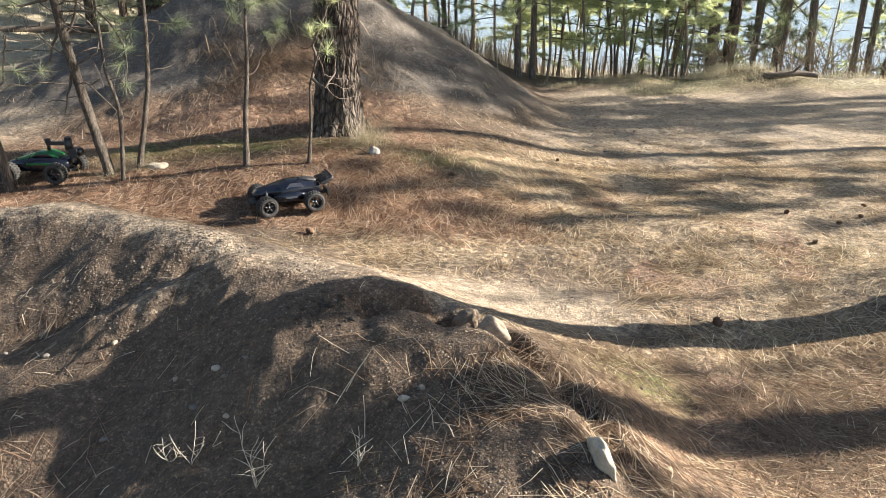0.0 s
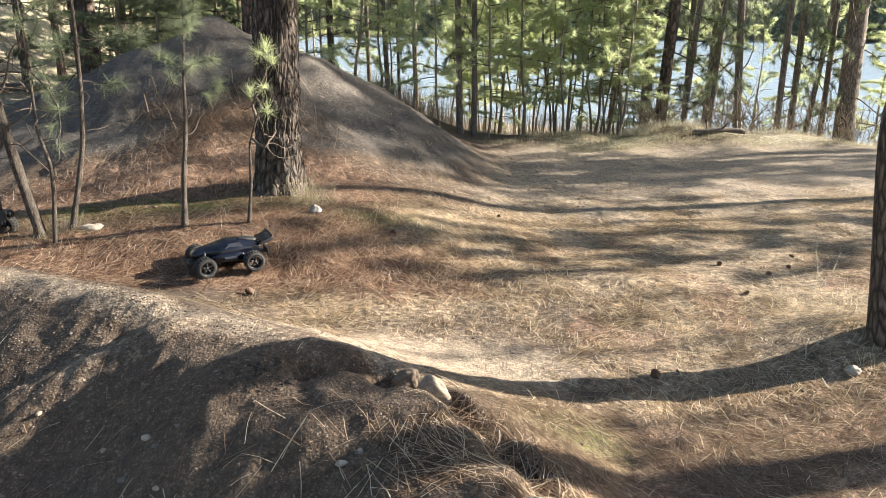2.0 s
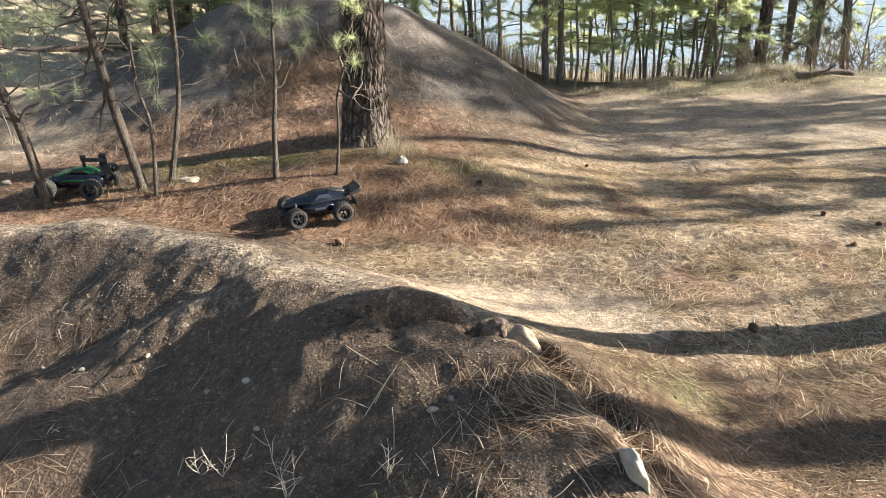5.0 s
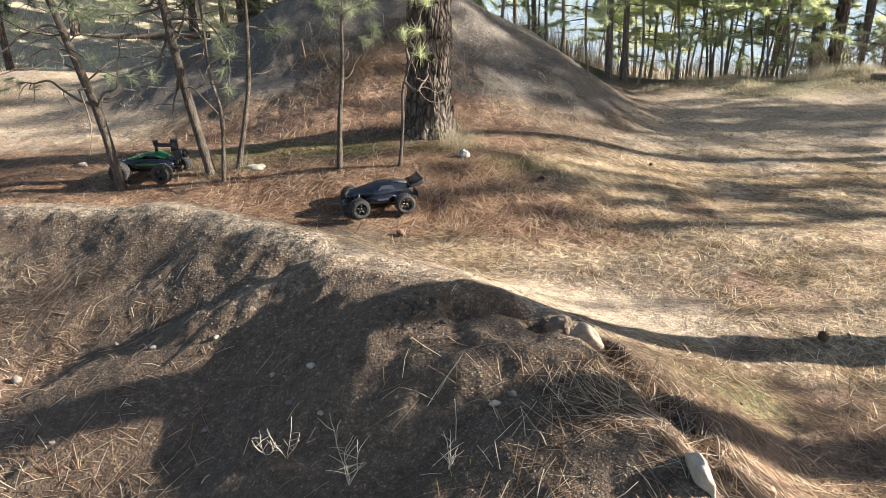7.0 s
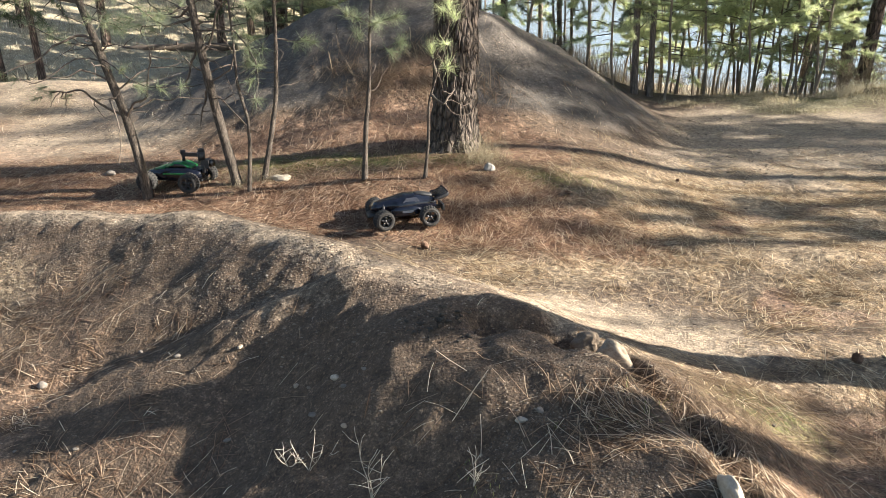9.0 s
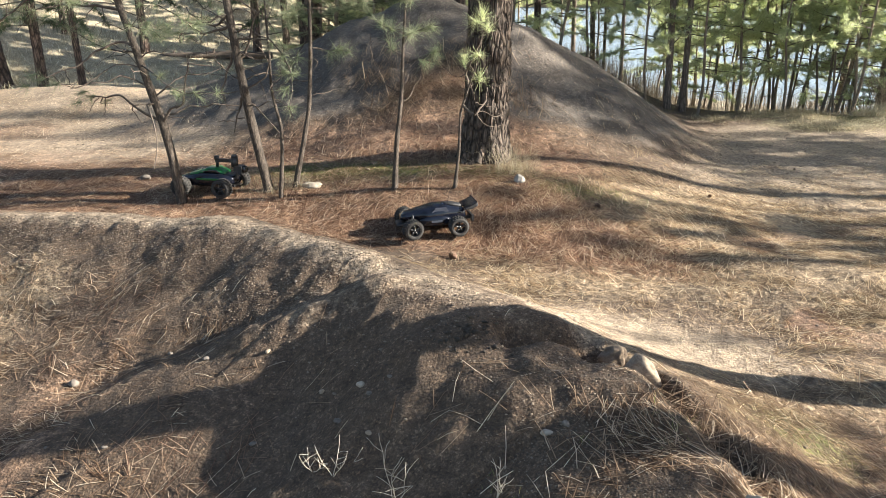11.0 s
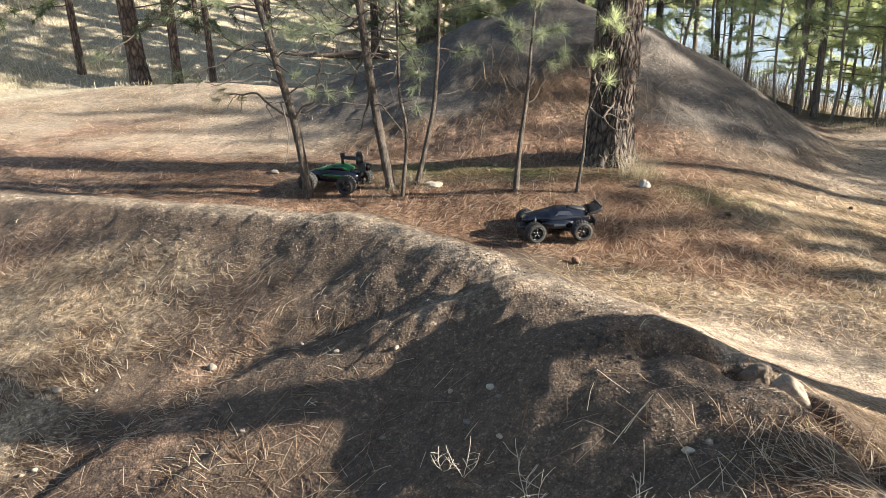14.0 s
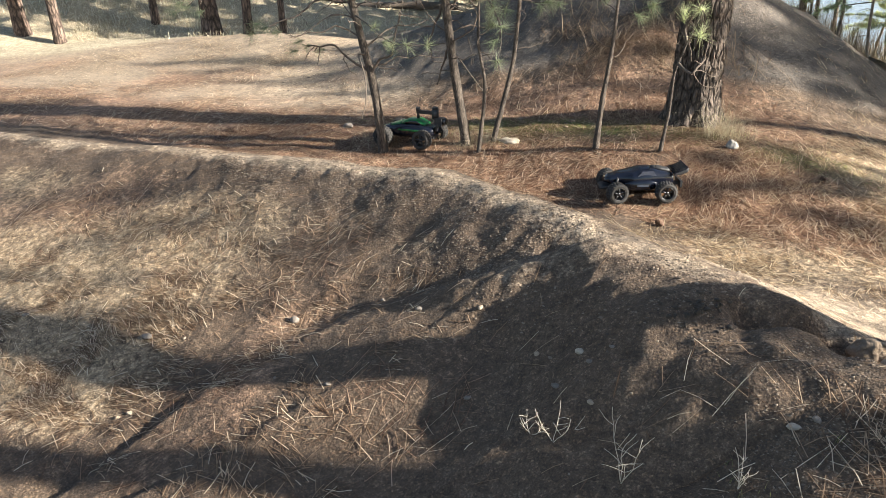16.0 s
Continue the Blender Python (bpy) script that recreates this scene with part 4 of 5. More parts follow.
x, y, g = scatter(24000, 106, -4.4, 0.6, 6.2, 8.4, lambda x, y: np.clip(0.9 * bump(x, y, -1.5, 7.2, 0.75, 0.5) + 0.12 * step(7.6, 6.4, y), 0, 1) * patchy(x, y, 0.35) ** 1.5)
litter("needle_litter", "heaps of rust-brown needles on the mound", x, y, g, LITTER_BROWN, 0.17, 0.0038, 0.035)

x, y, g = scatter(9000, 110, -2.6, -0.3, 6.4, 8.0, lambda x, y: bump(x, y, -1.45, 7.15, 0.6, 0.35) * patchy(x, y, 0.3))
litter("needle_litter", "tangled heap of long rust-brown needles and twigs on the mound", x, y, g, LITTER_BROWN, 0.26, 0.006, 0.06)
x, y, g = scatter(20000, 109, 0.15, 2.8, 1.5, 3.0, lambda x, y: (berm(x, y)[0] > 0.05) * (0.25 + 0.75 * patchy(x, y, 0.3)) * step(3.0, 2.5, y))
litter("needle_litter", "brown and greenish needles lying behind the berm's end", x, y, g, LITTER_BROWN, 0.15, 0.0022, 0.008)
x, y, g = scatter(30000, 107, -9.0, -3.6, 4.6, 8.4, lambda x, y: np.clip(np.maximum(soil(x, y)[:, 1], soil(x, y)[:, 0]), 0, 1) * patchy(x, y, 0.5))
litter("needle_litter", "brown needles strewn over the flat below the hillside", x, y, g, LITTER_BOWL, 0.14, 0.0035, 0.006)
x, y, g = scatter(60000, 108, 0.0, 5.0, 5.6, 9.0, lambda x, y: np.clip(soil(x, y)[:, 0], 0.04, 1) * patchy(x, y, 0.5))
litter("needle_litter", "pale needles thinning out over packed dirt", x, y, g, LITTER_STRAW, 0.12, 0.0032, 0.006)


def grass(name, label, x, y, g, mat, tall, width, per, spread=0.035, flop=0.45):
    """Tufts of thin upright blades."""
    n = len(x) * per
    cx, cy = np.repeat(x, per) + spread * g.normal(size=n), np.repeat(y, per) + spread * g.normal(size=n)
    z = height(cx, cy) - 0.01
    a = g.uniform(0, 2 * math.pi, n)
    ln = tall * g.uniform(0.35, 1.1, n)
    lean = flop * np.abs(g.normal(size=n))
    w = width
    sx, sy = -np.sin(a) * w / 2, np.cos(a) * w / 2
    mx, my, mz = cx + np.cos(a) * ln * lean * 0.3, cy + np.sin(a) * ln * lean * 0.3, z + ln * 0.55
    tx, ty, tz = cx + np.cos(a) * ln * lean, cy + np.sin(a) * ln * lean, z + ln * np.clip(1.05 - 0.4 * lean, 0.3, 1)
    v = np.stack([np.stack([cx - sx, cy - sy, z], -1), np.stack([cx + sx, cy + sy, z], -1), np.stack([mx + sx * 0.7, my + sy * 0.7, mz], -1),
                  np.stack([mx - sx * 0.7, my - sy * 0.7, mz], -1), np.stack([tx, ty, tz], -1)], 1).reshape(-1, 3)
    b = 5 * np.arange(n)[:, None]
    f = np.concatenate([b + np.array([[0, 1, 2]]), b + np.array([[0, 2, 3]]), b + np.array([[3, 2, 4]])], 0)
    tagged(new(name, quick_mesh(name, v, f, mat)), label, "grass", kind="stuff")


x, y, g = scatter(2600, 111, -1.0, 0.0, 5.2, 5.9, lambda x, y: bump(x, y, -0.6, 5.56, 0.1, 0.1))
grass("dry_grass", "tall bleached grass at the foot of the big pine", x, y, g, DRY_GRASS, 0.3, 0.0014, 4, 0.05, 1.2)
x, y, g = scatter(1800, 116, -3.4, -1.8, 4.8, 5.4, lambda x, y: 0.6 * bump(x, y, -2.3, 5.12, 0.25, 0.12) + 0.45 * bump(x, y, -3.15, 5.08, 0.15, 0.1) + 0.3 * bump(x, y, -1.35, 5.2, 0.3, 0.1))
grass("dry_grass", "thin yellow grass round the feet of the saplings", x, y, g, DRY_GRASS, 0.11, 0.0017, 6, 0.04, 1.5)
x, y, g = scatter(9000, 112, -4.2, 0.9, 4.9, 6.0, lambda x, y: np.clip(soil(x, y)[:, 2] - 0.1, 0, 1) * 0.8)
grass("green_grass", "short mossy green grass between the saplings", x, y, g, FRESH_GRASS, 0.035, 0.0025, 7, 0.03, 1.0)
x, y, g = scatter(1400, 113, 0.3, 3.0, 1.9, 4.6, lambda x, y: 0.6 * bump(x, y, 2.5, 3.75, 0.5, 0.25))
grass("dry_grass", "bleached grass tussock beside the trunk", x, y, g, DRY_GRASS, 0.13, 0.0018, 12, 0.06, 2.2)
x, y, g = scatter(1500, 114, 1.5, 11.0, 9.7, 13.2, lambda x, y: patchy(x, y, 0.6) ** 2 * step(9.9, 10.8, y))
grass("dry_grass", "sunlit dry grass along the top of the lake bank", x, y, g, DRY_GRASS, 0.11, 0.0032, 60, 0.13, 2.2)
x, y, g = scatter(2600, 119, -1.5, 11.0, 12.4, 17.5, lambda x, y: patchy(x, y, 0.8) ** 1.5 * step(12.4, 13.2, y))
grass("dry_brush", "hazy bare brush on the slope down to the lake", x, y, g, BRUSH_HAZE, 0.75, 0.0055, 14, 0.12, 0.5)
x, y, g = scatter(900, 117, 3.2, 8.2, 10.4, 11.9, lambda x, y: sum(bump(x, y, cx, cy, 0.3, 0.2) for cx, cy in ((4.0, 11.2), (4.7, 11.05), (5.6, 11.1), (6.1, 11.3), (7.4, 11.0))))
grass("dry_grass", "bleached grass clumps on the hump of the bank", x, y, g, PALE_GRASS, 0.2, 0.0035, 40, 0.07, 1.4)
x, y, g = scatter(4200, 115, -16, -4.5, 8.8, 22, lambda x, y: step(11.5, 14, -x * 0.72 + y * 0.69) * (0.15 + 0.85 * patchy(x, y, 1.2)))
grass("dry_grass", "pale dry grass covering the hillside", x, y, g, PALE_GRASS, 0.16, 0.012, 9, 0.16, 1.8)


def pebbles(name, label, x, y, g, size):
    """Gravel: little rough octahedra, half sunk."""
    n = len(x)
    s = size * (0.25 + 1.2 * g.random(n) ** 3)
    z = height(x, y) - s * 0.12
    unit = np.array([(1, 0, 0), (0, 1, 0), (-1, 0, 0), (0, -1, 0), (0.15, 0.1, 0.75), (0, 0, -0.6), (0.62, 0.62, 0.35), (-0.62, 0.6, 0.35), (-0.6, -0.62, 0.35), (0.62, -0.6, 0.35)])
    faces = np.array([(0, 6, 9), (1, 7, 6), (2, 8, 7), (3, 9, 8), (4, 9, 6), (4, 6, 7), (4, 7, 8), (4, 8, 9), (0, 1, 6), (1, 2, 7), (2, 3, 8), (3, 0, 9)])
    v = unit[None] * g.uniform(0.7, 1.25, (n, 10, 1)) * s[:, None, None]
    a = g.uniform(0, 2 * math.pi, n)[:, None]
    vx, vy = v[..., 0] * np.cos(a) - v[..., 1] * np.sin(a) * 0.75, v[..., 0] * np.sin(a) + v[..., 1] * np.cos(a) * 0.75
    v = np.stack([vx + x[:, None], vy + y[:, None], v[..., 2] * 0.5 + z[:, None]], -1).reshape(-1, 3)
    f = (10 * np.arange(n)[:, None, None] + faces[None]).reshape(-1, 3)
    tagged(new(name, quick_mesh(name, v, f, PEBBLE, True)), label, "gravel", kind="stuff")


x, y, g = scatter(85000, 125, -3.6, -0.3, 2.3, 4.0, lambda x, y: np.exp(-((berm(x, y)[0] + 0.3) / 0.35) ** 2) * (1 - 0.9 * bump(x, y, -0.95, 2.4, 0.5, 0.25)) * (0.15 + 0.85 * patchy(x, y, 0.22)) * (berm(x, y)[0] < 0.1) * (0.25 + 0.75 * step(-0.8, -1.3, x)))
pebbles("gravel", "coarse tan grit on the face of the berm", x, y, g, 0.0066)
x, y, g = scatter(30000, 121, -4.6, 0.7, 1.5, 4.3, lambda x, y: np.clip(np.exp(-(berm(x, y)[0] / 0.45) ** 2) * (0.25 + 0.75 * patchy(x, y, 0.3)), 0.03, 1) * (berm(x, y)[0] < 0.2))
pebbles("gravel", "fine tan gravel along the berm's crest", x, y, g, 0.006)
x, y, g = scatter(24000, 122, -0.5, 0.7, 1.45, 2.4, lambda x, y: (berm(x, y)[0] < 0.2) * 0.7 * step(-0.45, -0.05, x))
pebbles("gravel", "coarse gravel on the berm's end", x, y, g, 0.0048)
x, y, g = scatter(16000, 123, -1.0, 4.5, 2.2, 10.0, lambda x, y: 0.12 + 0.6 * (y > 6) + 0.8 * bump(x, y, -0.15, 3.25, 0.6, 0.4))
pebbles("gravel", "small stones scattered over the packed dirt", x, y, g, 0.012)
x, y, g = scatter(15000, 124, -5.5, 2.0, 6.3, 10.0, lambda x, y: 0.6 + 0 * x)
pebbles("gravel", "loose stones on the dirt mound", x, y, g, 0.014)


def stone(name, label, x, y, size, seed, mat, sink=0.3, turn=0.0, category="stone", group="loose stones", tilt=0.0, rough=1.0):
    """A rounded, slightly chipped stone; size is its length, width and height."""
    bm = bmesh.new()
    bmesh.ops.create_icosphere(bm, subdivisions=4 if max(size) > 0.06 else 3, radius=0.5)
    for v in bm.verts:
        p = v.co.copy()
        k = 1 + rough * 0.3 * noise.noise(p * 1.9 + Vector((seed, 0, 0))) + rough * 0.16 * noise.noise(p * 4.1 + Vector((0, seed, 0))) + rough * 0.05 * noise.noise(p * 11 + Vector((0, 0, seed)))
        v.co = Vector((p.x * size[0], p.y * size[1], p.z * size[2])) * k
    me = bpy.data.meshes.new(name)
    bm.to_mesh(me)
    bm.free()
    me.polygons.foreach_set("use_smooth", np.ones(len(me.polygons), bool))
    me.materials.append(mat)
    ob = tagged(new(name, me), label, category, group)
    ob.matrix_basis = pose(x, y, ground_z(x, y) + size[2] * (0.5 - sink), 0, tilt, turn)
    return ob


stone("boulder", "large beige stone set upright in the berm's washed-out edge", 0.2, 2.45, (0.115, 0.07, 0.2), 3, STONE_BEIGE, 0.2, -20, "boulder", tilt=-22, rough=0.9)
stone("boulder", "broken brown stone beside the larger one in the berm's edge", 0.09, 2.56, (0.1, 0.06, 0.08), 4, STONE_BROWN, 0.1, -15, "boulder", tilt=-25, rough=1.4)
stone("boulder", "long white stone half buried at the berm's foot", 0.452, 1.7, (0.05, 0.13, 0.14), 5, STONE_WHITE, 0.5, 18, "boulder", tilt=-14, rough=1.0)
stone("stone", "small pale stone on the dark slope of the berm", -0.85, 2.36, (0.034, 0.026, 0.024), 7, STONE_WHITE, 0.2, 20)
stone("stone", "little grey stone on the dark slope", -0.80, 2.30, (0.022, 0.018, 0.015), 8, STONE, 0.2)
stone("stone", "pale pebble on the berm's end", -0.13, 2.03, (0.04, 0.024, 0.018), 9, STONE_WHITE, 0.3, 10)
stone("stone", "round grey stone in the needle litter", -2.33, 2.63, (0.04, 0.036, 0.04), 10, STONE, 0.15)
stone("stone", "grey stone lying in the hollow", -2.98, 2.3, (0.05, 0.04, 0.03), 11, STONE, 0.2)
stone("stone", "white rock beside the saplings", -2.08, 5.14, (0.15, 0.1, 0.055), 12, STONE_WHITE, 0.42, 10, rough=1.6)
stone("stone", "round pale stone by the big pine", -0.52, 5.29, (0.08, 0.06, 0.085), 13, STONE_PALE, 0.4, rough=0.9)
stone("stone", "white stone on red needles beside the trunk", 2.15, 2.91, (0.07, 0.05, 0.05), 14, STONE_WHITE, 0.2)
stone("stone", "dark stone on the needle-covered flat", -3.56, 5.3, (0.09, 0.06, 0.05), 15, STONE, 0.3)
for i in range(26):
    x, y = -4.2 + 4.2 * r.random(), 1.6 + 1.7 * r.random()
    if berm(np.array([x]), np.array([y]))[0][0] < -0.2:
        k = r.uniform(0.012, 0.03)
        stone("stone", "small grey stone among the needles", x, y, (k * 1.4, k, k * 0.65), 20 + i, STONE_BEIGE if i % 3 == 0 else STONE, 0.3, r.uniform(0, 180))
for i in range(8):
    x, y = -3.6 + 2.4 * r.random(), 5.45 + 0.4 * r.random()
    k = r.uniform(0.025, 0.05)
    stone("stone", "brown stone in the mossy strip", x, y, (k * 1.4, k, k * 0.7), 60 + i, STONE_BROWN, 0.4, r.uniform(0, 180))
for i in range(80):
    k = 0.004 + 0.014 * r.random() ** 2.2
    a = 6.28 * r.random()
    q = 0.15 * r.random() ** 0.8
    stone("soil_clod", "crumbled clod of dark soil on the berm", -0.46 + q * math.cos(a), 2.5 + 0.8 * q * math.sin(a), (k * 1.5, k, k * 0.9), 90 + i, CLOD, 0.25, r.uniform(0, 180), "soil", "broken soil on the berm", 0, 2.6)


def pine_cone(x, y, size, seed):
    """A fallen cone with rings of open scales."""
    g = np.random.default_rng(seed)
    cone = thing("pine_cone", pose(x, y, ground_z(x, y) + size * 0.36, 78, 0, g.uniform(0, 360)), "open brown pine cone on the forest floor", "pine cone", "fallen cones")
    core = Shape().tube([(0, 0, -size * 0.5), (0, 0, 0), (0, 0, size * 0.5)], [size * 0.18, size * 0.22, size * 0.06], 8)
    part("core", core, CONE_BROWN, cone)
    scales = Shape()
    for i in range(46):
        u = i / 45
        a = i * 2.4
        rr = size * 0.46 * math.sin(math.pi * (0.16 + 0.8 * u)) ** 0.7
        z0 = size * (-0.45 + 0.9 * u)
        c, s = math.cos(a), math.sin(a)
        w = size * 0.1
        p0 = np.array([0.3 * rr * c, 0.3 * rr * s, z0])
        p1 = np.array([rr * c, rr * s, z0 + size * 0.1])
        side = np.array([-s, c, 0]) * w
        up = np.array([0, 0, size * 0.035])
        scales.add([p0 - side * 0.5, p0 + side * 0.5, p1 + side, p1 - side, p1 + np.array([c, s, 0]) * w * 0.5 + up, p1 + up * 1.6], [(0, 1, 2, 3), (3, 2, 4), (1, 0, 5), (2, 5, 4), (3, 4, 5)])
    part("husk", scales, CONE_BROWN, cone, "open woody scales", False)["kind"] = "stuff"
    return cone


CONE_BROWN = varied("cone_brown", (0.06, 0.036, 0.024), (0.2, 0.115, 0.07), 40.0, 0.8, 0.002)
for i, (x, y, k) in enumerate(((-0.82, 4.2, 0.055), (1.27, 3.03, 0.05), (2.19, 4.06, 0.034), (2.54, 4.47, 0.034), (0.92, 5.87, 0.03), (0.05, 5.0, 0.04), (2.75, 4.6, 0.034), (2.9, 4.85, 0.034), (2.3, 4.7, 0.036))):
    pine_cone(x, y, k, i)


def dry_weed(x, y, tall, seed, label, count=5, mat=None, flat=0.6):
    """A small bleached weed: forked bare stems."""
    g = np.random.default_rng(seed)
    weed = thing("dry_weed", (x, y, ground_z(x, y) - 0.005), label, "weed", "dead weeds")
    for k in range(count):
        a = g.uniform(0, 6.28)
        stem = Shape()
        path = wander(g, (0, 0, 0), (flat * math.cos(a), flat * math.sin(a), 0.8), tall * g.uniform(0.6, 1.1), 7, 0.0, 0.16)
        stem.tube(path, np.linspace(0.0014 * max(1, tall * 4), 0.0009 * max(1, tall * 3.6), 8), 5)
        for j in range(3):
            i = 2 + int(g.integers(0, 4))
            b = g.uniform(0, 6.28)
            stem.tube(wander(g, path[i], (math.cos(b), math.sin(b), 0.7), tall * 0.3, 4, 0, 0.15), np.linspace(0.0011 * max(1, tall * 3.6), 0.0007 * max(1, tall * 3.4), 5), 4)
        part("stem", stem, mat or TWIG_PALE, weed)
    return weed


dry_weed(-0.84, 1.98, 0.17, 71, "bleached forked weed stems lying on dark soil", 4, None, 0.9)
dry_weed(-0.93, 2.02, 0.13, 74, "bleached forked weed stems lying on dark soil", 3, None, 0.9)
dry_weed(-0.585, 1.83, 0.25, 72, "tall bleached forked weed on the dark slope", 4, None, 0.3)
dry_weed(2.6, 4.0, 0.34, 73, "thin dry stalks beside the trunk", 3, None, 0.5)
dry_weed(-0.26, 1.8, 0.12, 75, "thin dry stalks with green grass at the foot", 4, None, 0.5)
x, y, g = scatter(400, 118, -0.5, 0.5, 1.6, 2.2, lambda x, y: 0.5 * bump(x, y, -0.25, 1.8, 0.08, 0.07) + 0.25 * bump(x, y, 0.25, 2.05, 0.12, 0.1))
grass("green_grass", "small tuft of green grass on the berm", x, y, g, FRESH_GRASS, 0.05, 0.0022, 6, 0.02, 0.8)
for i in range(22):
    x, y = 3.6 + 4.4 * r.random(), 11.2 + 1.2 * r.random()
    dry_weed(x, y, r.uniform(0.6, 1.2), 200 + i, "bare pale brush at the top of the lake bank", 12, BRUSH, 0.3)["group"] = "brush on the bank"


# ---- the two radio-controlled cars ----
BLACK_PAINT = varied("black_shell", (0.003, 0.004, 0.008), (0.008, 0.01, 0.018), 20.0, 0.14, 0.0)
GREEN_PAINT = varied("green_shell", (0.005, 0.085, 0.02), (0.01, 0.15, 0.036), 18.0, 0.3, 0.0)
PLASTIC = varied("black_plastic", (0.008, 0.008, 0.009), (0.03, 0.03, 0.032), 60.0, 0.55, 0.001)
RUBBER = varied("dusty_rubber", (0.012, 0.012, 0.012), (0.055, 0.05, 0.045), 45.0, 0.9, 0.002)
RIM = varied("dark_rim", (0.008, 0.008, 0.009), (0.022, 0.022, 0.025), 30.0, 0.35, 0.0)
CHROME = material("dull_metal", (0.08, 0.08, 0.08), 0.5, 1.0)
TINTED = material("tinted_window", (0.008, 0.009, 0.011), 0.08)
PALE_WINDOW = varied("grey_window", (0.02, 0.021, 0.026), (0.045, 0.045, 0.055), 30.0, 0.12, 0.0)
WHITE_TRIM = material("blue_grey_decal", (0.05, 0.06, 0.08), 0.3)


def lathe(shape, profile, sides, m):
    """A ring-shaped solid turned about the y axis; profile: (radius, y), closed."""
    a = np.linspace(0, 2 * math.pi, sides, endpoint=False)
    n = len(profile)
    v = np.array([m @ Vector((rr * math.cos(t), yy, rr * math.sin(t))) for t in a for rr, yy in profile])
    f = [(i * n + j, i * n + (j + 1) % n, ((i + 1) % sides) * n + (j + 1) % n, ((i + 1) % sides) * n + j) for i in range(sides) for j in range(n)]
    return shape.add(v, f)


def wheel(parent, x, y, radius, width, steer=0.0):
    hub = new("wheel")
    hub.parent = parent
    hub.matrix_basis = pose(x, y, radius - 0.004, 0, 0, steer)
    out = 1 if y > 0 else -1
    one = Matrix.Identity(4)
    h = width / 2
    tyre = lathe(Shape(), [(radius * 0.62, -h * 0.9), (radius * 0.8, -h), (radius * 0.94, -h * 0.86), (radius * 0.965, 0), (radius * 0.94, h * 0.86), (radius * 0.8, h), (radius * 0.62, h * 0.9)], 32, one)
    for i in range(22):
        a = i * 2 * math.pi / 22
        for side in (-1, 1):
            m = pose(0, 0, 0, 0, math.degrees(a) + (8 if side > 0 else 0), 0) @ pose(0, side * h * 0.46, radius * 0.955)
            tyre.box((-radius * 0.075, -h * 0.4, -0.003), (radius * 0.075, h * 0.4, radius * 0.05), m)
    part("tyre", tyre, RUBBER, hub, "knobbly dusty black tyre")
    rim = lathe(Shape(), [(radius * 0.6, -h * 0.8), (radius * 0.64, -h * 0.85), (radius * 0.64, h * 0.85), (radius * 0.6, h * 0.8), (radius * 0.56, h * 0.5), (radius * 0.56, -h * 0.5)], 32, one)
    for i in range(5):
        m = pose(0, out * h * 0.62, 0, 0, i * 72, 0)
        rim.box((-radius * 0.085, -0.004, radius * 0.1), (radius * 0.085, 0.004, radius * 0.6), m)
    rim.tube([(0, out * h * 0.1, 0), (0, out * h * 0.75, 0)], [radius * 0.2, radius * 0.17], 14)
    part("rim", rim, RIM, hub, "dark five-spoke rim")
    lip = lathe(Shape(), [(radius * 0.6, out * h * 0.86), (radius * 0.66, out * h * 0.9), (radius * 0.66, out * h * 0.96), (radius * 0.6, out * h * 0.92)], 32, one)
    part("rim_edge", lip, CHROME, hub, "thin bright rim edge")
    return hub


def shell(stations, steps=22, ring=20):
    """A car shell lofted through stations (x, half width, low, high, top fullness), smoothed between them."""
    st = np.array(stations, float)
    order = np.argsort(st[:, 0])
    st = st[order]
    xs_ = np.linspace(st[0, 0], st[-1, 0], steps)
    vals = [np.interp(xs_, st[:, 0], st[:, i]) for i in range(1, 5)]
    rings = []
    for x_, hw, lo, hi, full in zip(xs_, *vals):
        t = np.linspace(0, 2 * math.pi, ring, endpoint=False)
        c, s = np.cos(t), np.sin(t)
        yy = hw * np.sign(c) * np.abs(c) ** 0.55 * np.where(s > 0, 1 - (1 - full) * np.abs(s) ** 1.5, 1.0)
        zz = (lo + hi) / 2 + (hi - lo) / 2 * np.sign(s) * np.abs(s) ** 0.6
        rings.append(np.stack([np.full(ring, x_), yy, zz], 1))
    v = np.concatenate(rings)
    f = [(i * ring + j, i * ring + (j + 1) % ring, (i + 1) * ring + (j + 1) % ring, (i + 1) * ring + j) for i in range(steps - 1) for j in range(ring)]
    f += [tuple(range(ring))[::-1], tuple(range((steps - 1) * ring, steps * ring))]
    return Shape().add(v, f)


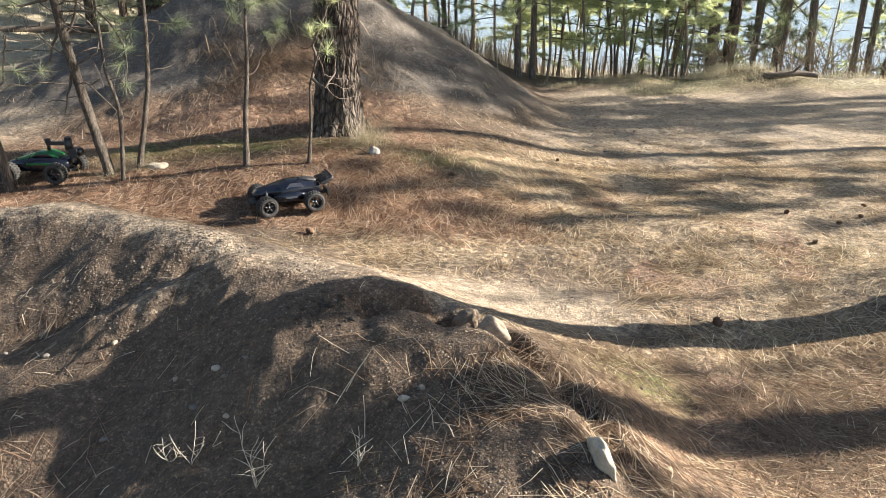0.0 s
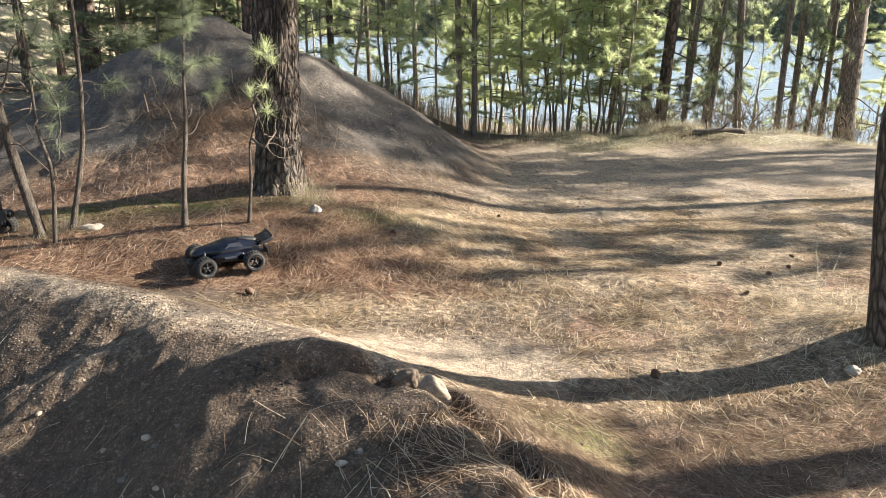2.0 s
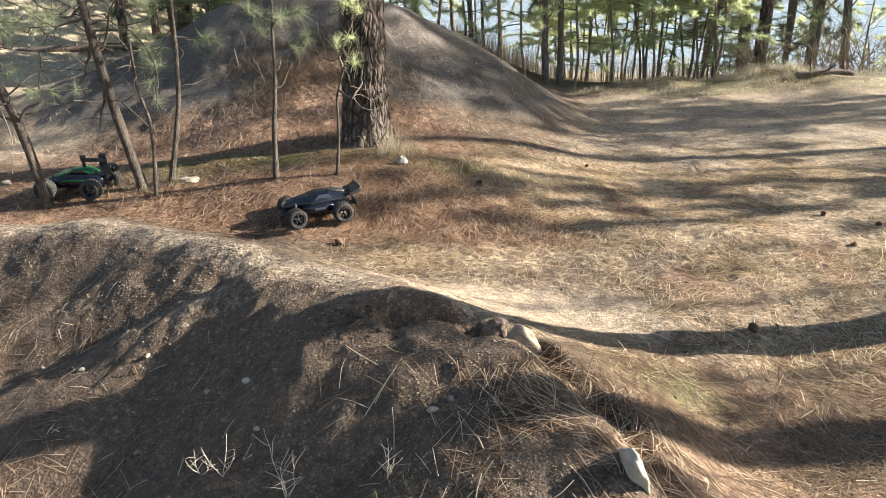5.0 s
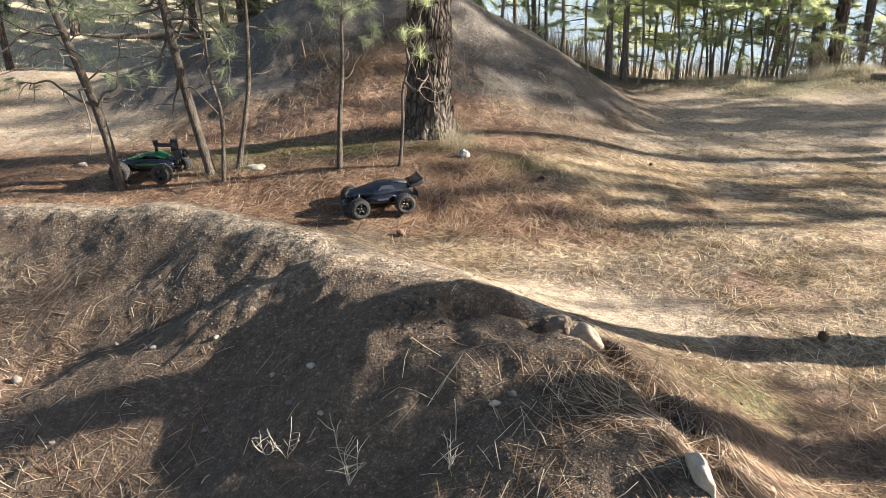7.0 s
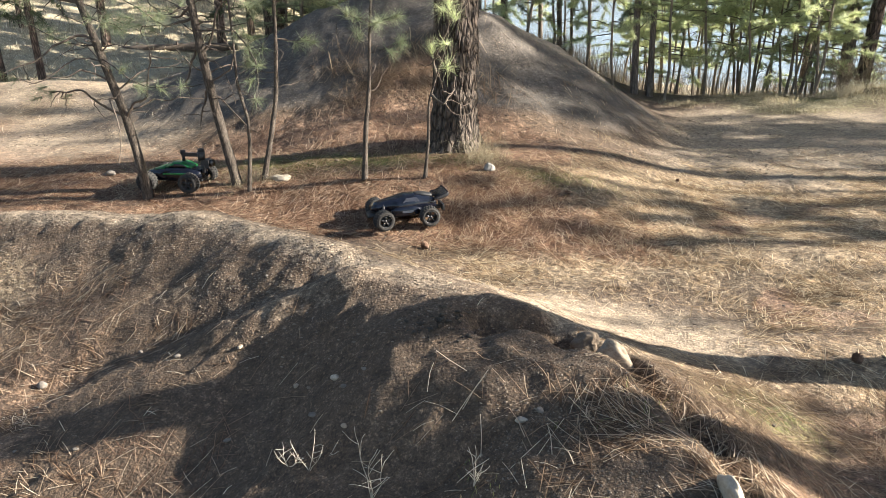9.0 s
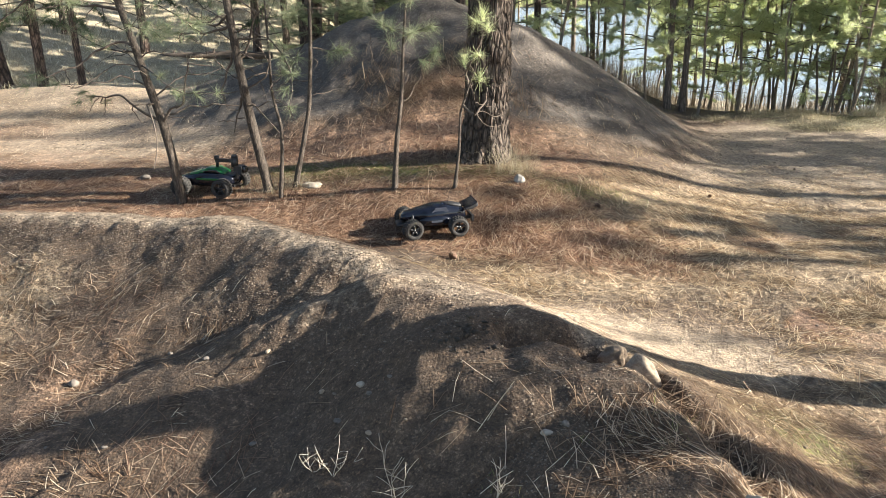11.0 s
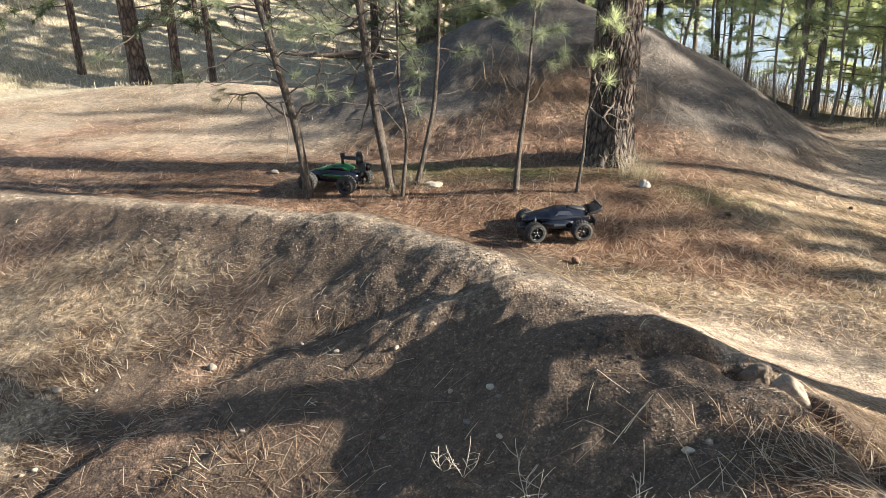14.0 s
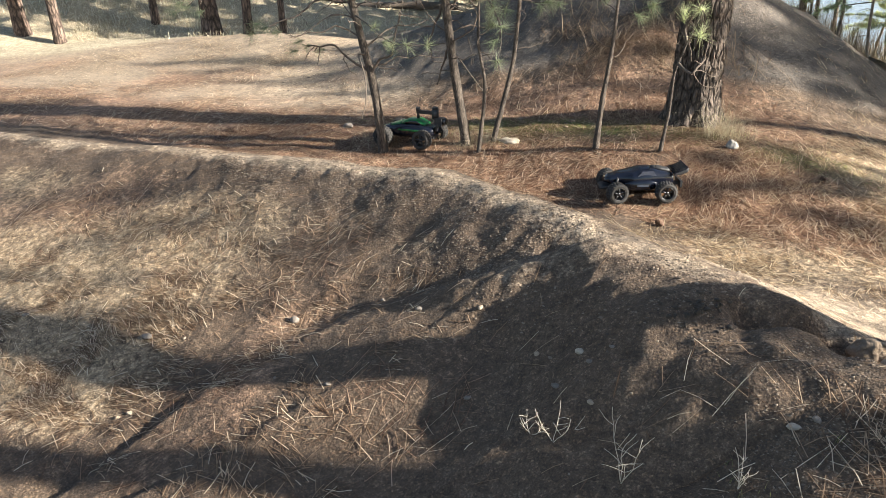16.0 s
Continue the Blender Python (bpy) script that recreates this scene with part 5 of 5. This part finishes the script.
def running_gear(car, base, track, radius):
    """Chassis tray, axles, arms and shock absorbers."""
    tray = Shape().box((-base / 2 - 0.05, -0.045, radius * 0.75), (base / 2 + 0.05, 0.045, radius * 1.0))
    part("chassis", tray, PLASTIC, car, "flat black chassis tray", False)
    for sx in (-1, 1):
        for sy in (-1, 1):
            arm = Shape().tube([(sx * base / 2, sy * 0.03, radius * 0.85), (sx * base / 2, sy * (track / 2 - 0.02), radius * 0.95)], [0.008, 0.006], 8)
            arm.tube([(sx * (base / 2 - 0.03), sy * 0.04, radius * 0.82), (sx * base / 2, sy * (track / 2 - 0.025), radius * 0.9)], [0.005, 0.005], 6)
            part("suspension_arm", arm, PLASTIC, car)
            top, foot = np.array((sx * (base / 2 - 0.02), sy * 0.045, radius * 2.05)), np.array((sx * (base / 2 - 0.005), sy * (track / 2 - 0.055), radius * 0.95))
            shock = Shape().tube([top, (top + foot) / 2], [0.009, 0.009], 10).tube([(top + foot) / 2, foot], [0.004, 0.004], 8)
            for k in range(6):
                p = top + (foot - top) * (0.4 + 0.09 * k)
                shock.tube([p, p + (foot - top) * 0.03], [0.0115, 0.0115], 10)
            part("shock_absorber", shock, PLASTIC, car)


def truggy(x, y, heading):
    car = thing("radio_controlled_car", (x, y, ground_z(x, y)), "black radio-controlled truggy with rear wing, parked on pine needles", "toy car", turn=heading)
    base, track, radius = 0.3, 0.30, 0.064
    for sx in (-1, 1):
        for sy in (-1, 1):
            wheel(car, sx * base / 2, sy * track / 2, radius, 0.07, 14 if sx > 0 else 0)
    running_gear(car, base, track, radius)
    body = shell([(0.205, 0.03, 0.09, 0.112, 0.9), (0.18, 0.05, 0.085, 0.132, 0.82), (0.11, 0.058, 0.07, 0.15, 0.8), (0.07, 0.07, 0.06, 0.158, 0.78), (0.04, 0.084, 0.055, 0.163, 0.76),
                  (-0.01, 0.086, 0.052, 0.178, 0.68), (-0.07, 0.084, 0.052, 0.18, 0.68), (-0.12, 0.074, 0.06, 0.168, 0.74), (-0.165, 0.066, 0.07, 0.158, 0.78), (-0.21, 0.055, 0.08, 0.14, 0.85)], 44, 28)
    b = part("body", body, BLACK_PAINT, car, "glossy blue-black painted shell")
    for sy in (-1, 1):
        pane = Shape().add([(0.015, sy * 0.082, 0.138), (-0.1, sy * 0.08, 0.14), (-0.085, sy * 0.071, 0.164), (-0.015, sy * 0.073, 0.164)], [(0, 1, 2, 3)]).add(
            [(0.015, sy * 0.074, 0.138), (-0.1, sy * 0.072, 0.14), (-0.085, sy * 0.063, 0.164), (-0.015, sy * 0.065, 0.164)], [(3, 2, 1, 0)])
        part("side_window", pane, PALE_WINDOW, b, "grey side window", False)
        pod = shell([(0.09, 0.004, 0.062, 0.1, 0.9), (0.04, 0.02, 0.055, 0.115, 0.9), (-0.06, 0.022, 0.055, 0.118, 0.9), (-0.11, 0.005, 0.065, 0.1, 0.9)], 10, 12)
        for arr in pod.v:
            arr[:, 1] += sy * 0.086
        part("side_pod", pod, BLACK_PAINT, b)
        flash = Shape().box((-0.05, sy * 0.1085 - 0.001, 0.082), (0.02, sy * 0.1085 + 0.001, 0.095))
        part("decal", flash, WHITE_TRIM, b, "small blue-grey decal", False)
    b.scale = (1.03, 1.06, 1.03)
    roof = shell([(-0.08, 0.02, 0.166, 0.182, 0.9), (-0.13, 0.035, 0.158, 0.18, 0.8), (-0.19, 0.03, 0.143, 0.166, 0.9)], 8, 12)
    part("roof_scoop", roof, PLASTIC, b)
    wing = car
    w = Shape()
    for k in range(6):
        u = k / 5
        w.box((-0.215 - 0.065 * (u + 0.2), -0.08, 0.148 + 0.032 * u * u), (-0.215 - 0.065 * u, 0.08, 0.164 + 0.032 * u * u))
    blade = part("wing", w, BLACK_PAINT, wing, "curved black rear wing", False)
    for sy in (-1, 1):
        part("end_plate", shell([(-0.207, 0.0015, 0.144, 0.153, 1.0), (-0.25, 0.0018, 0.146, 0.168, 1.0), (-0.296, 0.0015, 0.166, 0.192, 1.0)], 8, 8), PLASTIC, blade).location = (0, sy * 0.082, 0)
        part("wing_mount", Shape().tube([(-0.2, sy * 0.03, 0.14), (-0.245, sy * 0.035, 0.154)], [0.006, 0.005], 8), PLASTIC, blade)
    part("front_bumper", shell([(0.235, 0.05, 0.05, 0.068, 0.9), (0.215, 0.06, 0.05, 0.075, 0.9), (0.16, 0.05, 0.06, 0.08, 0.9)], 8, 12), PLASTIC, car)
    part("rear_bumper", Shape().box((-0.275, -0.06, 0.06), (-0.262, 0.06, 0.1)).box((-0.265, -0.02, 0.065), (-0.2, 0.02, 0.08)), PLASTIC, car, "", False)
    aerial = Shape().tube([(-0.1, 0.04, 0.18), (-0.115, 0.042, 0.26)], [0.0015, 0.0012], 6)
    part("aerial", aerial, PLASTIC, car)
    return car


def camera_truck(x, y, heading):
    car = thing("radio_controlled_truck", (x, y, ground_z(x, y)), "green and black radio-controlled truck carrying a camera arm", "toy truck", turn=heading)
    base, track, radius = 0.335, 0.29, 0.072
    for sx in (-1, 1):
        for sy in (-1, 1):
            wheel(car, sx * base / 2, sy * track / 2, radius, 0.075, 0)
    running_gear(car, base, track, radius)
    body = shell([(0.235, 0.05, 0.09, 0.125, 0.85), (0.2, 0.075, 0.085, 0.148, 0.8), (0.1, 0.095, 0.075, 0.168, 0.8), (0.04, 0.098, 0.07, 0.178, 0.75), (-0.04, 0.096, 0.07, 0.186, 0.7),
                  (-0.13, 0.09, 0.075, 0.178, 0.75), (-0.19, 0.075, 0.09, 0.16, 0.8), (-0.215, 0.06, 0.1, 0.15, 0.8)])
    b = part("body", body, BLACK_PAINT, car, "black lower shell")
    hood = shell([(0.225, 0.035, 0.125, 0.137, 0.9), (0.12, 0.062, 0.150, 0.172, 0.9), (0.06, 0.064, 0.160, 0.182, 0.9)], 8, 14)
    part("bonnet", hood, GREEN_PAINT, b, "bright green bonnet")
    cab = shell([(0.05, 0.055, 0.165, 0.184, 0.8), (0.0, 0.062, 0.175, 0.213, 0.8), (-0.08, 0.06, 0.175, 0.215, 0.8), (-0.15, 0.05, 0.16, 0.185, 0.8)], 12, 16)
    part("cab", cab, GREEN_PAINT, b, "green cab roof")
    for sy in (-1, 1):
        part("side_window", shell([(0.025, 0.004, 0.178, 0.186, 0.9), (-0.02, 0.006, 0.176, 0.203, 0.9), (-0.08, 0.006, 0.176, 0.203, 0.9), (-0.115, 0.004, 0.178, 0.184, 0.9)], 8, 10), TINTED, b, "tinted side window").location = (0, sy * 0.056, 0)
        part("side_stripe", Shape().box((-0.13, sy * 0.094 - 0.004, 0.128), (0.06, sy * 0.094 + 0.004, 0.14)), GREEN_PAINT, b, "green stripe along the side", False)
    part("front_bumper", Shape().box((0.24, -0.07, 0.06), (0.26, 0.07, 0.09)), PLASTIC, car, "", False)
    rig = new("camera_arm")
    rig.parent = car
    rig["label"] = "black stabilised camera arm"
    part("post", Shape().tube([(-0.07, 0, 0.2), (-0.07, 0, 0.275)], [0.012, 0.01], 12).tube([(-0.07, 0, 0.262), (-0.07, 0, 0.292)], [0.019, 0.019], 14), PLASTIC, rig)
    part("boom", Shape().box((-0.22, -0.011, 0.246), (-0.06, 0.011, 0.272)), PLASTIC, rig, "", False)
    part("motor", Shape().tube([(-0.215, 0, 0.215), (-0.215, 0, 0.285)], [0.027, 0.027], 18).tube([(-0.215, 0, 0.285), (-0.215, 0, 0.302)], [0.023, 0.022], 18), PLASTIC, rig)
    part("motor_cap", lathe(Shape(), [(0.017, -0.002), (0.0215, -0.002), (0.0215, 0.003), (0.017, 0.003)], 18, pose(-0.215, 0, 0.302, 90)), CHROME, rig, "bright ring on the motor")
    part("yoke", Shape().tube([(-0.215, 0, 0.24), (-0.24, 0.02, 0.18), (-0.235, 0.03, 0.13)], [0.016, 0.014, 0.012], 10), PLASTIC, rig)
    part("camera_body", Shape().box((-0.28, -0.035, 0.165), (-0.22, 0.03, 0.225)), PLASTIC, rig, "small black action camera", False)
    part("lens", Shape().tube([(-0.275, 0, 0.2), (-0.305, 0, 0.2)], [0.024, 0.026], 16), TINTED, rig, "round glass lens")
    rig.location = (0.0, 0.0, -0.012)
    b.location = (0.0, 0.0, -0.016)
    return car


truggy(-1.03, 4.545, 204)
camera_truck(-2.855, 5.06, 178)


# ---- fallen logs on the bank ----
def fallen_log(x, y, length, dia, turn, seed, label):
    g = np.random.default_rng(seed)
    log = thing("fallen_log", pose(x, y, ground_z(x, y) + dia * 0.3, 0, 0, turn), label, "log", "logs on the bank")
    u = np.linspace(-0.5, 0.5, 14)
    path = np.stack([u * length, 0.03 * np.sin(u * 7), 0.02 * np.cos(u * 5)], 1)
    part("trunk", Shape().tube(path, dia / 2 * (1 + 0.12 * g.normal(size=14)), 12), TWIG, log)
    for k in range(3):
        p = path[3 + 4 * k]
        part("stub", Shape().tube([p, p + np.array([0.05, 0.1 * (-1) ** k, 0.12])], [0.02, 0.012], 7), TWIG, log)
    return log


fallen_log(4.85, 10.6, 0.8, 0.075, 4, 1, "weathered grey log half sunk in the grassy bank")
fallen_log(7.6, 11.1, 1.6, 0.11, -12, 2, "dark fallen log along the top of the bank")
fallen_log(-7.2, 13.4, 2.4, 0.14, 20, 3, "fallen log lying across the dry hillside")
